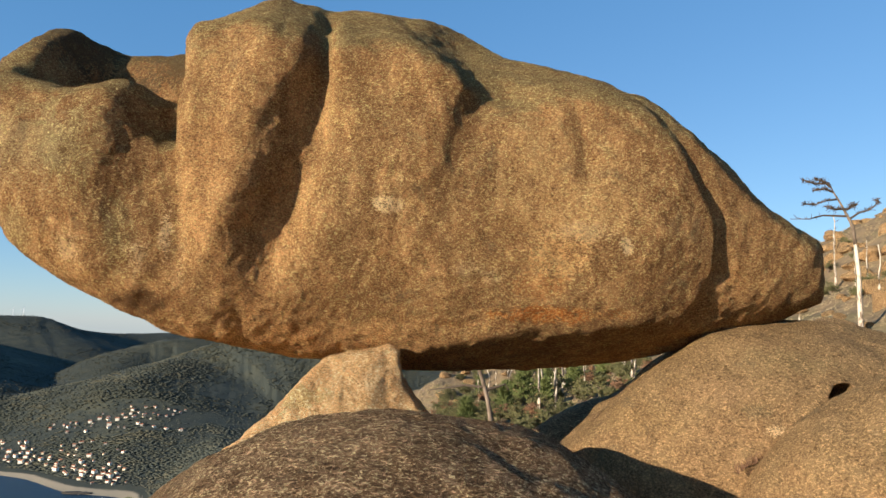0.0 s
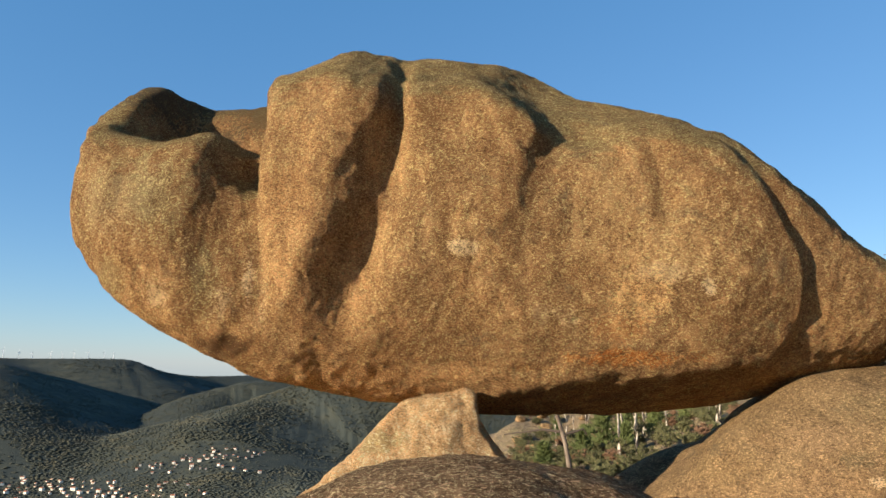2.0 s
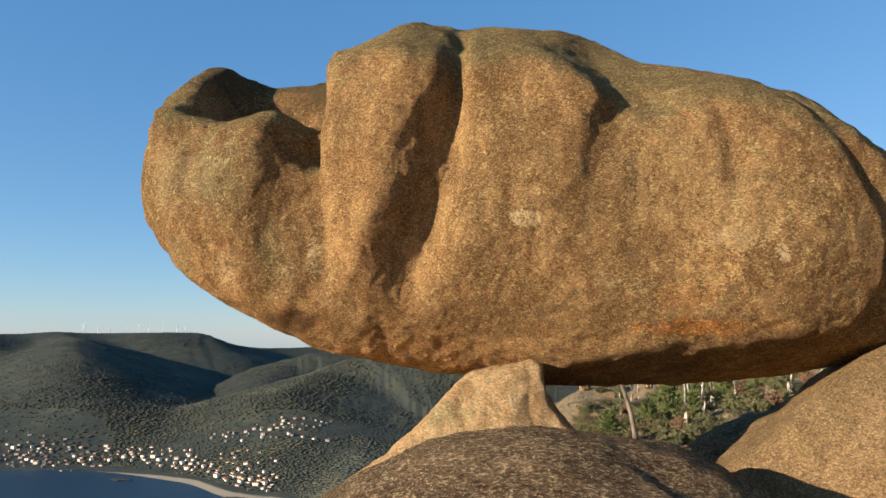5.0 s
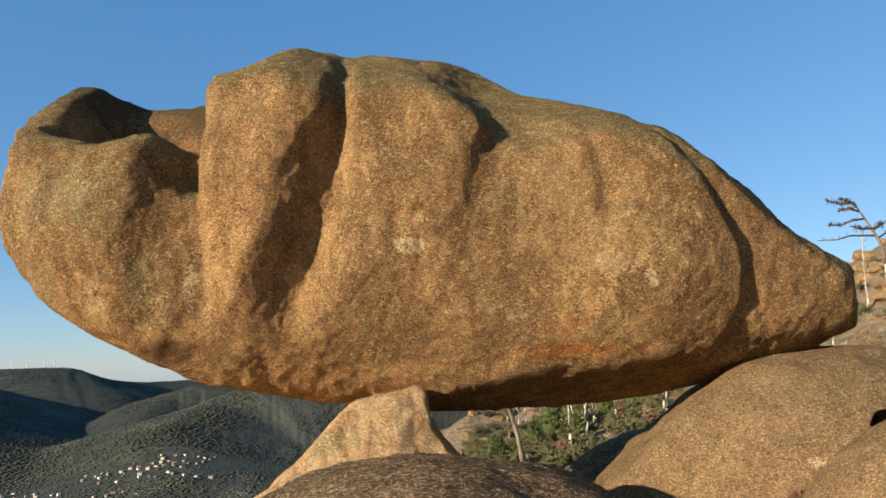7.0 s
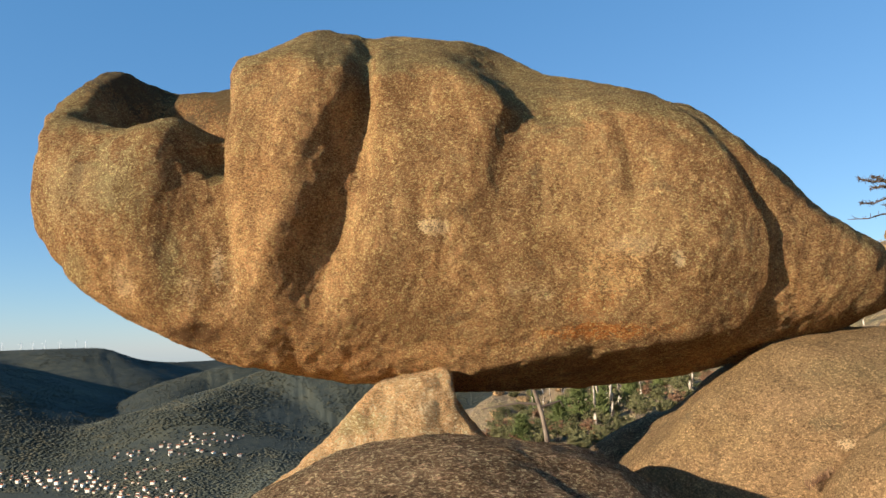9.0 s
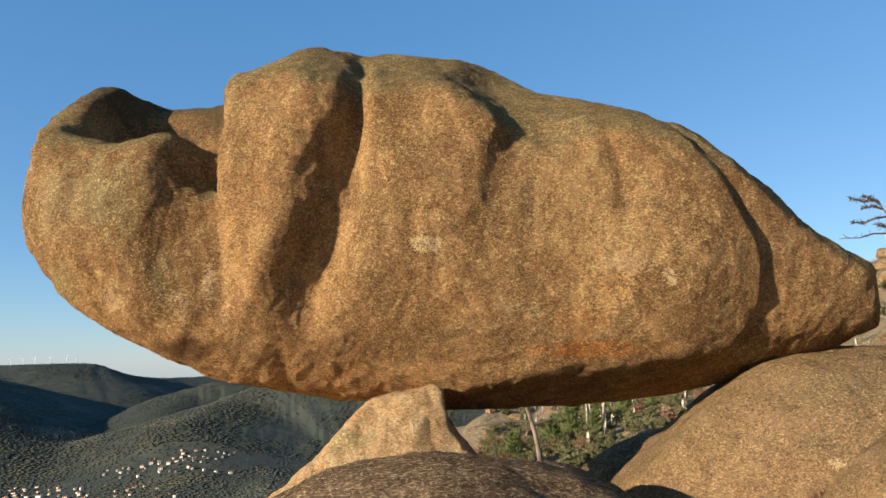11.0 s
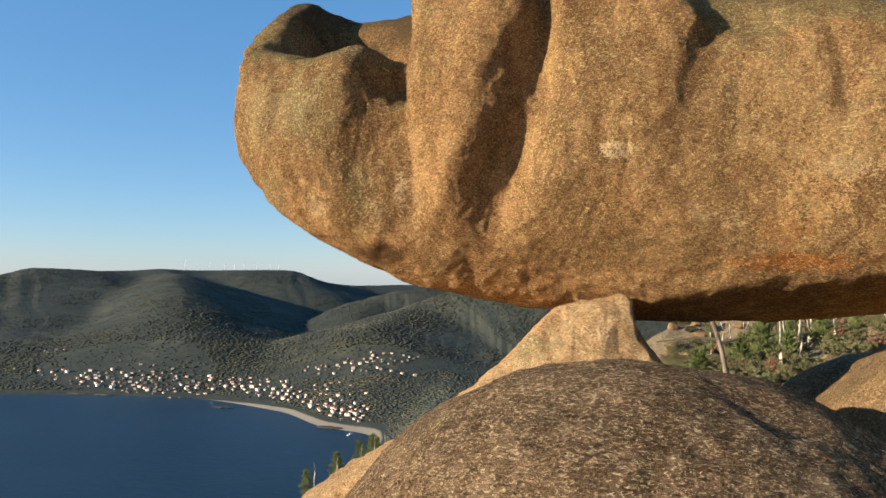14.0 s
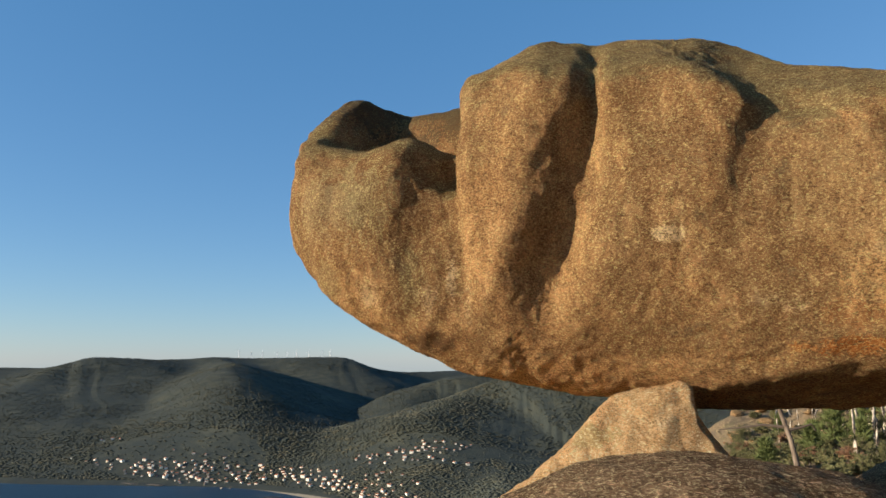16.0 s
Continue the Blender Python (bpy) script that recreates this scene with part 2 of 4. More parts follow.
def carve(name, field, lo, hi, cell, material, rough=0.0):
    """The surface where field is zero, as one mesh: a net over the cells that it crosses, drawn tight onto it."""
    n = [int(math.ceil((b - a) / cell)) + 1 for a, b in zip(lo, hi)]
    ax = [lo[k] + cell * np.arange(n[k]) for k in range(3)]
    # a coarse look first; only the cells near the surface are worked out finely
    jump = 4
    big = [lo[k] + cell * np.minimum(np.arange(0, n[k] + jump, jump), n[k] + jump) for k in range(3)]
    rough_f = field(*np.meshgrid(*big, indexing="ij")).astype(np.float32)
    pick = [np.minimum(np.rint(np.arange(n[k]) / jump).astype(int), len(big[k]) - 1) for k in range(3)]
    f = rough_f[np.ix_(*pick)]
    todo = np.argwhere(np.abs(f) < jump * cell * 1.4)
    for a in range(0, len(todo), 400000):
        t = todo[a:a + 400000]
        f[t[:, 0], t[:, 1], t[:, 2]] = field(ax[0][t[:, 0]], ax[1][t[:, 1]], ax[2][t[:, 2]])
    inside = f < 0
    count = np.zeros([k - 1 for k in n], dtype=np.int8)
    for dx in (0, 1):
        for dy in (0, 1):
            for dz in (0, 1):
                count += inside[dx:n[0] - 1 + dx, dy:n[1] - 1 + dy, dz:n[2] - 1 + dz]
    live = (count > 0) & (count < 8)
    ids = np.full(live.shape, -1, dtype=np.int64)
    where = np.argwhere(live)
    ids[live] = np.arange(len(where))
    acc, num = np.zeros((len(where), 3)), np.zeros(len(where))
    corners = [(0, 0, 0), (1, 0, 0), (0, 1, 0), (1, 1, 0), (0, 0, 1), (1, 0, 1), (0, 1, 1), (1, 1, 1)]
    value = [f[where[:, 0] + c[0], where[:, 1] + c[1], where[:, 2] + c[2]].astype(np.float64) for c in corners]
    for i in range(8):
        for j in range(i + 1, 8):
            if sum(abs(p - q) for p, q in zip(corners[i], corners[j])) != 1:
                continue
            hit = (value[i] < 0) != (value[j] < 0)
            t = value[i] / np.where(hit, value[i] - value[j], 1)
            for k in range(3):
                acc[:, k] += np.where(hit, corners[i][k] + t * (corners[j][k] - corners[i][k]), 0)
            num += hit
    v = (where + acc / num[:, None]) * cell + np.array(lo)
    e = cell * 0.2
    g0 = field(v[:, 0], v[:, 1], v[:, 2])
    grad = np.stack([(field(v[:, 0] + e * (k == 0), v[:, 1] + e * (k == 1), v[:, 2] + e * (k == 2)) - g0) / e for k in range(3)], 1)
    size = np.maximum(np.sum(grad ** 2, 1), 0.2)
    v -= np.clip(g0 / size, -cell, cell)[:, None] * grad * 0.8
    if rough:
        grad /= np.maximum(np.linalg.norm(grad, axis=1), 1e-6)[:, None]
        amount = lump(v[:, 0], v[:, 1], v[:, 2], 0.34, 4, 0.6, 3.1)
        chip = lump(v[:, 0], v[:, 1], v[:, 2], 0.13, 3, 0.6, 8.4)
        amount = amount + 0.7 * chip - 0.2 * step(chip, 0.4, 0.6)
        v += grad * (rough * amount)[:, None]
    faces = []
    for axis in range(3):
        b, c = (axis + 1) % 3, (axis + 2) % 3
        sl0, sl1 = [slice(None)] * 3, [slice(None)] * 3
        sl0[axis], sl1[axis] = slice(0, n[axis] - 1), slice(1, n[axis])
        change = inside[tuple(sl0)] != inside[tuple(sl1)]
        e = np.argwhere(change)
        e = e[(e[:, b] > 0) & (e[:, c] > 0) & (e[:, b] < n[b] - 1) & (e[:, c] < n[c] - 1)]
        quad = []
        for db, dc in ((1, 1), (0, 1), (0, 0), (1, 0)):
            q = e.copy()
            q[:, b] -= db
            q[:, c] -= dc
            quad.append(ids[q[:, 0], q[:, 1], q[:, 2]])
        quad = np.stack(quad, 1)
        out = inside[e[:, 0], e[:, 1], e[:, 2]]
        quad[~out] = quad[~out][:, ::-1]
        faces.append(quad)
    faces = np.concatenate(faces)
    faces = faces[(faces >= 0).all(1)]
    me = bpy.data.meshes.new(name)
    me.vertices.add(len(v))
    me.vertices.foreach_set("co", v.astype(np.float32).ravel())
    me.loops.add(faces.size)
    me.loops.foreach_set("vertex_index", faces.astype(np.int32).ravel())
    me.polygons.add(len(faces))
    me.polygons.foreach_set("loop_start", np.arange(0, faces.size, 4, dtype=np.int32))
    me.update(calc_edges=True)
    me.validate()
    me.materials.append(material)
    me.shade_smooth()
    return new(name, me)


def tube(bm, points, radii, sides=7):
    """A tapering round limb along points, added to bm."""
    points = [Vector(p) for p in points]
    rings = []
    for i, p in enumerate(points):
        way = (points[min(i + 1, len(points) - 1)] - points[max(i - 1, 0)]).normalized()
        a = way.orthogonal().normalized() if abs(way.z) > 0.999 else way.cross(Vector((0, 0, 1))).normalized()
        b = way.cross(a)
        rings.append([bm.verts.new(p + (a * math.cos(2 * math.pi * k / sides) + b * math.sin(2 * math.pi * k / sides)) * radii[i]) for k in range(sides)])
    for r, s in zip(rings, rings[1:]):
        for k in range(sides):
            bm.faces.new((r[k], r[(k + 1) % sides], s[(k + 1) % sides], s[k]))
    bm.faces.new(rings[-1])
    bm.faces.new(rings[0][::-1])


def box(bm, lo, hi):
    v = [bm.verts.new((x, y, z)) for z in (lo[2], hi[2]) for x, y in ((lo[0], lo[1]), (hi[0], lo[1]), (hi[0], hi[1]), (lo[0], hi[1]))]
    for q in ((3, 2, 1, 0), (4, 5, 6, 7), (0, 1, 5, 4), (1, 2, 6, 5), (2, 3, 7, 6), (3, 0, 4, 7)):
        bm.faces.new([v[k] for k in q])


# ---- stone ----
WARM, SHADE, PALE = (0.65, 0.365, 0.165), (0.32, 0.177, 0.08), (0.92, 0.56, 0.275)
CREAM, RUST, LICHEN_SHADE, OLIVE = (0.98, 0.77, 0.47), (0.58, 0.2, 0.04), (0.085, 0.072, 0.05), (0.26, 0.235, 0.12)
granite_main = granite("granite_golden", WARM, SHADE, PALE, moss_amount=0.8, relief=1.25, patches=(
    ((1.1, 7.0, 3.0), (1.5, 0.9, 1.2), (0.6, 0.385, 0.18), 0.5), ((-0.58, 7.0, 2.76), (0.3, 0.6, 0.17), CREAM, 0.8), ((-0.84, 7.0, 2.19), (0.16, 0.5, 0.14), CREAM, 0.95), ((1.74, 7.1, 2.38), (0.14, 0.5, 0.16), CREAM, 0.9),
    ((0.35, 7.0, 2.1), (0.55, 0.6, 0.25), CREAM, 0.6), ((1.3, 7.0, 2.5), (0.5, 0.6, 0.2), CREAM, 0.35), ((-2.6, 6.95, 2.15), (0.12, 0.6, 0.4), CREAM, 0.95), ((-2.25, 7.0, 1.75), (0.32, 0.6, 0.28), CREAM, 0.85), ((1.15, 7.0, 2.3), (0.6, 0.6, 0.4), (0.9, 0.55, 0.24), 0.6), ((-3.75, 7.0, 2.3), (0.35, 0.6, 0.3), CREAM, 0.45),
    ((1.0, 7.3, 1.72), (1.2, 0.7, 0.17), RUST, 0.9), ((0.1, 7.2, 1.62), (0.7, 0.7, 0.12), RUST, 0.6), ((0.9, 7.3, 2.0), (0.5, 0.6, 0.2), RUST, 0.35),
    # the dark brown low on the snout puts its dim underside into the colour
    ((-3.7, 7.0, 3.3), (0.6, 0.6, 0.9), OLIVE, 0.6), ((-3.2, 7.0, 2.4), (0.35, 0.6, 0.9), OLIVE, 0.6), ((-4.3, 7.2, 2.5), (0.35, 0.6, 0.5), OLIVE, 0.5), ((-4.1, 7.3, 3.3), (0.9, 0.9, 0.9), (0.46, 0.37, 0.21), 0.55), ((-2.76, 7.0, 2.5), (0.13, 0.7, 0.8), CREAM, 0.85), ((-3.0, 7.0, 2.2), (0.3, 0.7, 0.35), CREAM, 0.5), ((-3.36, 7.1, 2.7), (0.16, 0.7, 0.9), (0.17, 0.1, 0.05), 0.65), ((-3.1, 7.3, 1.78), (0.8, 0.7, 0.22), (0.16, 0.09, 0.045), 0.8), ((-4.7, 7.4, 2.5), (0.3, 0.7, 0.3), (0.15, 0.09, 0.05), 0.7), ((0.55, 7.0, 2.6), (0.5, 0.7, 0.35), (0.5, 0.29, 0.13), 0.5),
    # SHADE browns on the down-turned lower hull stand in for its grazing shade
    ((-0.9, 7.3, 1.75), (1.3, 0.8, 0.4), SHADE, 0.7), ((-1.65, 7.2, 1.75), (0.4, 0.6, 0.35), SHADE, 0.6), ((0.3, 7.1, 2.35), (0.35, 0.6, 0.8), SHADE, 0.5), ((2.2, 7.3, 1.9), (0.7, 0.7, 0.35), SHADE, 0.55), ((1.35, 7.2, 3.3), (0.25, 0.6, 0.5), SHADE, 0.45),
    # black lichen, with the shade of the fin's inner face and basin painted in
    ((-4.5, 8.7, 4.95), (1.0, 1.3, 0.75), LICHEN_SHADE, 0.75), ((-3.95, 8.7, 4.5), (0.8, 0.8, 0.45), LICHEN_SHADE, 0.6), ((-4.8, 7.3, 2.6), (0.3, 0.6, 0.5), SHADE, 0.7), ((-3.3, 9.1, 4.9), (1.4, 1.2, 0.8), (0.135, 0.1, 0.055), 0.75)))
# pale stone, with a darker brown patch at its right edge
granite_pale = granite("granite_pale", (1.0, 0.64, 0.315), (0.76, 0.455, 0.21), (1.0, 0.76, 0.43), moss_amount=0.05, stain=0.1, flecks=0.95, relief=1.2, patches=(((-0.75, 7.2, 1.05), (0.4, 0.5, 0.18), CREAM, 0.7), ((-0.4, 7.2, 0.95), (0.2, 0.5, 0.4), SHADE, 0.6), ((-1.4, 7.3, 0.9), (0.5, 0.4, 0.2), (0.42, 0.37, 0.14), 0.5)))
granite_dark = granite("granite_lichened", (0.44, 0.285, 0.165), (0.19, 0.12, 0.068), (0.72, 0.51, 0.33), moss=(0.21, 0.145, 0.075), moss_amount=0.3, stain=0.35, flecks=0.95, relief=1.5, grain=0.9, streak=(1.0, 1.0, 1.0), flake=(0.6, 0.8, 1.4))
granite_tan = granite("granite_tan", (0.45, 0.295, 0.155), (0.33, 0.215, 0.11), (0.58, 0.4, 0.22), moss=(0.32, 0.245, 0.125), moss_amount=0.5, stain=0.45, patches=(((3.04, 6.83, 0.69), (0.27, 0.3, 0.1), CREAM, 1.0), ((2.7, 7.3, 1.0), (0.7, 0.6, 0.35), (0.6, 0.38, 0.22), 0.6), ((2.9, 6.9, 0.85), (0.3, 0.4, 0.15), (0.2, 0.17, 0.1), 0.7), ((4.3, 6.2, 1.1), (0.8, 0.6, 0.3), (0.46, 0.33, 0.21), 0.6), ((3.9, 6.0, 0.6), (0.6, 0.5, 0.3), (0.34, 0.22, 0.12), 0.6), ((3.4, 6.0, 0.82), (0.25, 0.4, 0.08), (0.5, 0.42, 0.3), 0.8), ((2.0, 7.4, 0.7), (0.8, 0.6, 0.3), (0.46, 0.31, 0.14), 0.5), ((3.3, 7.2, 1.3), (0.9, 0.6, 0.3), (0.3, 0.25, 0.13), 0.6)))

CELL = 0.023


def balancing_rock(x, y, z):
    """The great boulder: a long hull with a blunt snout at one end, split by three hollows, and a tail at the other."""
    top = spline(x, ((-3.4, 4.6), (-3.0, 4.9), (-2.6, 5.13), (-1.85, 5.41), (-1.0, 5.48), (-0.37, 5.4), (0.17, 5.36), (0.5, 4.99), (0.79, 4.72), (1.5, 4.56), (2.2, 4.24), (2.6, 3.98), (2.9, 3.75), (3.2, 3.22), (3.5, 2.86), (4.03, 2.56), (4.6, 2.42)))
    low = spline(x, ((-3.4, 1.75), (-2.6, 1.4), (-2.2, 1.32), (-1.34, 1.15), (-0.39, 1.05), (1.34, 1.1), (2.6, 1.36), (3.1, 1.55), (3.75, 1.75), (4.2, 1.94), (4.6, 2.0)))
    mid = spline(x, ((-3.4, 8.4), (0.0, 8.55), (2.5, 8.6), (4.4, 8.38)))
    half = spline(x, ((-3.4, 1.3), (-2.4, 1.42), (0.0, 1.42), (2.0, 1.3), (3.0, 1.05), (4.4, 0.58)))
    hz, zm = (top - low) / 2, (top + low) / 2
    front = step(mid + 0.5 - y, 0.1, 0.9)
    # hollows and lobes of the near face
    wob = 0.04 * lump(x, y, z, 0.45, 2, 0.5, 4.4)
    g1 = wob + spline(z, ((1.7, -1.85), (2.2, -1.76), (2.6, -1.63), (3.0, -1.49), (3.4, -1.37), (3.8, -1.32), (4.27, -1.29), (4.65, -1.3), (5.2, -1.4)))
    a1 = spline(z, ((1.75, 0.0), (2.0, 0.06), (2.4, 0.19), (2.9, 0.27), (3.8, 0.26), (4.3, 0.19), (4.8, 0.13), (5.3, 0.1)))
    s1 = x - g1
    high = step(z, 3.3, 4.4)
    relief = -a1 * bell(s1, np.where(s1 < 0, 0.37 - 0.27 * high, 0.26 - 0.14 * high))
    relief = relief - 0.1 * step(-s1, 0.45, 1.05) * step(z, 1.7, 2.6)
    relief = relief + 0.07 * bell(s1 + 0.55, 0.34) * step(z, 1.5, 2.4) * step(-z, -5.0, -4.2)
    g2 = wob + spline(z, ((2.4, 0.03), (2.8, 0.05), (3.2, 0.08), (3.6, 0.17), (3.93, 0.31), (4.2, 0.15), (4.6, -0.2), (5.1, -0.55)))
    a2 = spline(z, ((2.2, 0.0), (2.8, 0.01), (3.2, 0.02), (3.6, 0.05), (3.95, 0.17), (4.2, 0.12), (4.6, 0.08), (5.1, 0.03)))
    s2 = x - g2
    relief = relief - a2 * bell(s2, np.where(s2 < 0, 0.09, 0.5))
    relief = relief + 0.09 * bell(s2 + 0.35, 0.4) * step(z, 2.2, 3.4) * step(-z, -5.0, -4.2)
    g3 = wob + spline(z, ((1.5, 2.35), (1.84, 2.55), (2.17, 2.74), (2.68, 2.72), (3.2, 2.48), (3.75, 2.2), (4.2, 2.0)))
    s3 = x - g3
    relief = relief - 0.06 * bell(s3, np.where(s3 < 0, 0.07, 0.12)) - 0.05 * step(s3, -0.12, 0.2) * step(-z, -3.6, -3.0)
    relief = relief - 0.08 * step(-z, -2.6, -1.7) * bell(x + 1.1, np.where(x < -1.1, 0.6, 1.1))
    brink = spline(x, ((-1.3, 0.9), (-0.8, 1.24), (-0.3, 1.5), (0.5, 1.62), (1.5, 1.64), (2.5, 1.7), (3.1, 1.66), (3.8, 1.45)))
    under = (mid - half + 0.06 + 2.8 * (brink - z) - y) * 0.34 + 0.035 * lump(x, y, z, 0.5, 3, 0.5, 2.2)
    relief = relief + 0.27 * bell(x - 2.05, np.where(x < 2.05, 0.95, 1.9)) * bell(z - 2.6, 1.3)
    relief = relief - 0.05 * bell(x - 1.38 - 0.1 * (3.3 - z), 0.09) * step(z, 2.9, 3.2) * step(4.0, z, z + 0.5)
    relief = relief + 0.05 * lump(x, y, z, 0.8, 3, 0.5, 1.7)
    power = np.where(z > zm, 3.0, 2.15)
    q = ((np.abs(z - zm) / hz) ** power + (np.abs(y - mid) / half) ** power) ** (1 / power)
    base = (q - 1) * np.minimum(hz, half) * 0.95
    brow = spline(x, ((-3.0, 4.58), (-2.3, 4.6), (-1.2, 4.4), (-0.3, 4.3), (0.25, 4.04), (0.9, 3.92), (1.6, 3.82), (2.3, 3.56), (3.0, 3.0), (4.4, 2.28)))
    roof = (z - brow - 0.66 * (y - mid + half)) * 0.83 + 0.05 * lump(x, y, z, 0.7, 2, 0.5, 6.1)
    hull = meet(base, roof, 0.14) - relief * front
    left = -2.68 + 0.12 * step(-z, -2.3, -1.5) - 0.08 * step(z, 4.0, 4.6) + 0.05 * np.sin(3.1 * z) - 0.25 * (y - 7.3)
    hull = meet(hull, under, 0.06)
    hull = meet(hull, left - x, 0.17)
    hull = meet(hull, (x - 4.02 - 0.47 * (y - 7.8)) * 0.9, 0.07)
    hull = cut(hull, egg(x, y, z, (3.84, 7.85, 2.8), (0.1, 0.16, 0.05), 0, 25), 0.03)
    hull = cut(hull, egg(x, y, z, (4.02, 7.85, 2.68), (0.08, 0.16, 0.05), 0, 30), 0.03)
    # the snout
    stop = spline(x, ((-5.04, 3.4), (-4.95, 3.85), (-4.8, 4.3), (-4.4, 4.18), (-3.9, 4.1), (-3.4, 4.1), (-2.8, 3.95), (-2.0, 3.8)))
    slow = spline(x, ((-5.04, 3.2), (-4.95, 2.88), (-4.62, 2.46), (-4.1, 2.06), (-3.4, 1.69), (-2.6, 1.42), (-2.0, 1.4)))
    shalf = spline(x, ((-5.04, 0.35), (-4.85, 0.62), (-4.3, 0.85), (-3.4, 0.95), (-2.8, 0.8), (-2.0, 0.75)))
    sz, sm = np.maximum((stop - slow) / 2, 0.05), (stop + slow) / 2
    crease = x + 3.22 - 0.1 * (z - 2.5)
    wave = -0.05 * bell(crease, np.where(crease < 0, 0.2, 0.2)) * step(z, 1.6, 2.4) + 0.05 * lump(x, y, z, 0.6, 3, 0.5, 5.2) + 0.1 * bell(x + 3.42, 0.4) * step(z, 2.7, 3.5)
    q = ((np.abs(z - sm) / sz) ** 2.6 + (np.abs(y - 8.05) / shalf) ** 2.6) ** (1 / 2.6)
    snout = (q - 1) * np.minimum(sz, shalf) * 0.95 - wave * step(8.1 - y, 0.0, 0.6)
    snout = meet(snout, -5.03 - x, 0.12)
    snout = cut(snout, egg(x, y, z, (-3.7, 8.1, 4.55), (0.66, 0.74, 0.55), 25), 0.06)
    snout = cut(snout, egg(x, y, z, (-3.4, 8.2, 4.5), (0.6, 0.6, 0.48)), 0.08)
    snout = cut(snout, egg(x, y, z, (-2.52, 7.1, 3.68), (0.62, 0.66, 0.36)), 0.1)
    snout = cut(snout, egg(x, y, z, (-4.86, 7.6, 2.74), (0.05, 0.2, 0.14), 0, -20), 0.03)
    # the dark fin that curls round the basin on the snout, and the low crest behind it
    fin = meet((x - spline(y, ((7.7, -4.84), (8.2, -4.68), (8.7, -4.45), (9.2, -4.15), (9.7, -3.8))) - 0.3 * (4.9 - z)) * 0.88, (z - spline(y, ((7.6, 4.28), (7.9, 4.4), (8.1, 4.6), (8.45, 4.96), (8.75, 5.14), (9.0, 5.1), (9.4, 4.98), (9.9, 4.6)))) * 0.75, 0.1)
    fin = meet(meet(fin, -5.02 - 0.12 * (y - 8.0) + 0.4 * np.maximum(z - 4.5, 0) - x, 0.12), np.maximum(y - 9.7, 7.62 - y), 0.15)
    fin = meet(fin, 3.4 - z, 0.1) + 0.035 * lump(x, y, z, 0.5, 3, 0.5, 2.7)
    snout = join(snout, fin, 0.07)
    snout = join(snout, meet(egg(x, y, z, (-3.2, 9.35, 4.3), (2.6, 0.5, 0.72)), -4.5 - x, 0.15) + 0.05 * lump(x, y, z, 0.6, 3, 0.5, 7.7), 0.12)
    snout = meet(snout, x + 2.08, 0.22)
    return join(hull, snout, 0.05)


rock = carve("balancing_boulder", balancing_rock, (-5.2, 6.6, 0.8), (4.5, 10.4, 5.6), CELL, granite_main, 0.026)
tagged(rock, "huge golden granite boulder with deep hollows, balanced on a stone", "boulder")


def pillar_field(x, y, z):
    side = spline(x + 0.1 * (y - 7.4), ((-4.3, -1.1), (-3.2, -0.42), (-2.5, 0.06), (-1.88, 0.55), (-1.36, 1.08), (-1.14, 1.27), (-0.87, 1.35), (-0.54, 1.4), (-0.44, 1.36), (-0.38, 1.1), (-0.31, 0.95), (-0.2, 0.79), (0.1, 0.5), (0.6, 0.1)))
    f = (z - side) * spline(x, ((-4.3, 0.8), (-1.3, 0.68), (-0.9, 0.95), (-0.5, 0.9), (-0.4, 0.4), (0.0, 0.6), (0.6, 0.7)))
    f = meet(f, (7.42 - y) * 0.93 + (z - 1.2) * 0.36 + 0.1 * step(x, -0.75, -0.35), 0.06)
    f = meet(f, y - 9.0, 0.2)
    return f + 0.015 + 0.04 * lump(x, y, z, 0.4, 4, 0.6, 9.0)


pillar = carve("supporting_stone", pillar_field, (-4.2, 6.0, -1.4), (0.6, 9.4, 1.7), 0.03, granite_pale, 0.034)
tagged(pillar, "pale granite stone with a sloping flank, wedged under the great boulder", "stone")


def dome_field(x, y, z):
    f = egg(x, y, z, (-0.35, 5.6, -0.95), (2.4, 2.1, 1.92))
    f = join(f, egg(x, y, z, (0.5, 6.5, -0.6), (1.1, 0.9, 1.35)), 0.3)
    # a shallow furrow over the brow, and a worn pit
    furrow = y - spline(x, ((0.0, 5.3), (0.14, 5.2), (0.33, 5.07), (0.51, 4.98), (0.69, 4.95), (0.88, 4.98), (1.15, 5.18)))
    f = f + 0.05 * bell(furrow, np.where(furrow > 0, 0.2, 0.15)) * step(x, 0.05, 0.4) * step(-x, -1.4, -1.0)
    f = cut(f, egg(x, y, z, (0.15, 4.4, 0.63), (0.15, 0.1, 0.07)), 0.03)
    return f + 0.05 * lump(x, y, z, 0.9, 3, 0.5, 2.0)


dome = carve("domed_boulder", dome_field, (-3.0, 3.3, -1.3), (2.4, 7.9, 1.3), 0.03, granite_dark, 0.022)
tagged(dome, "rounded dark brown boulder covered in rough lichen", "boulder")


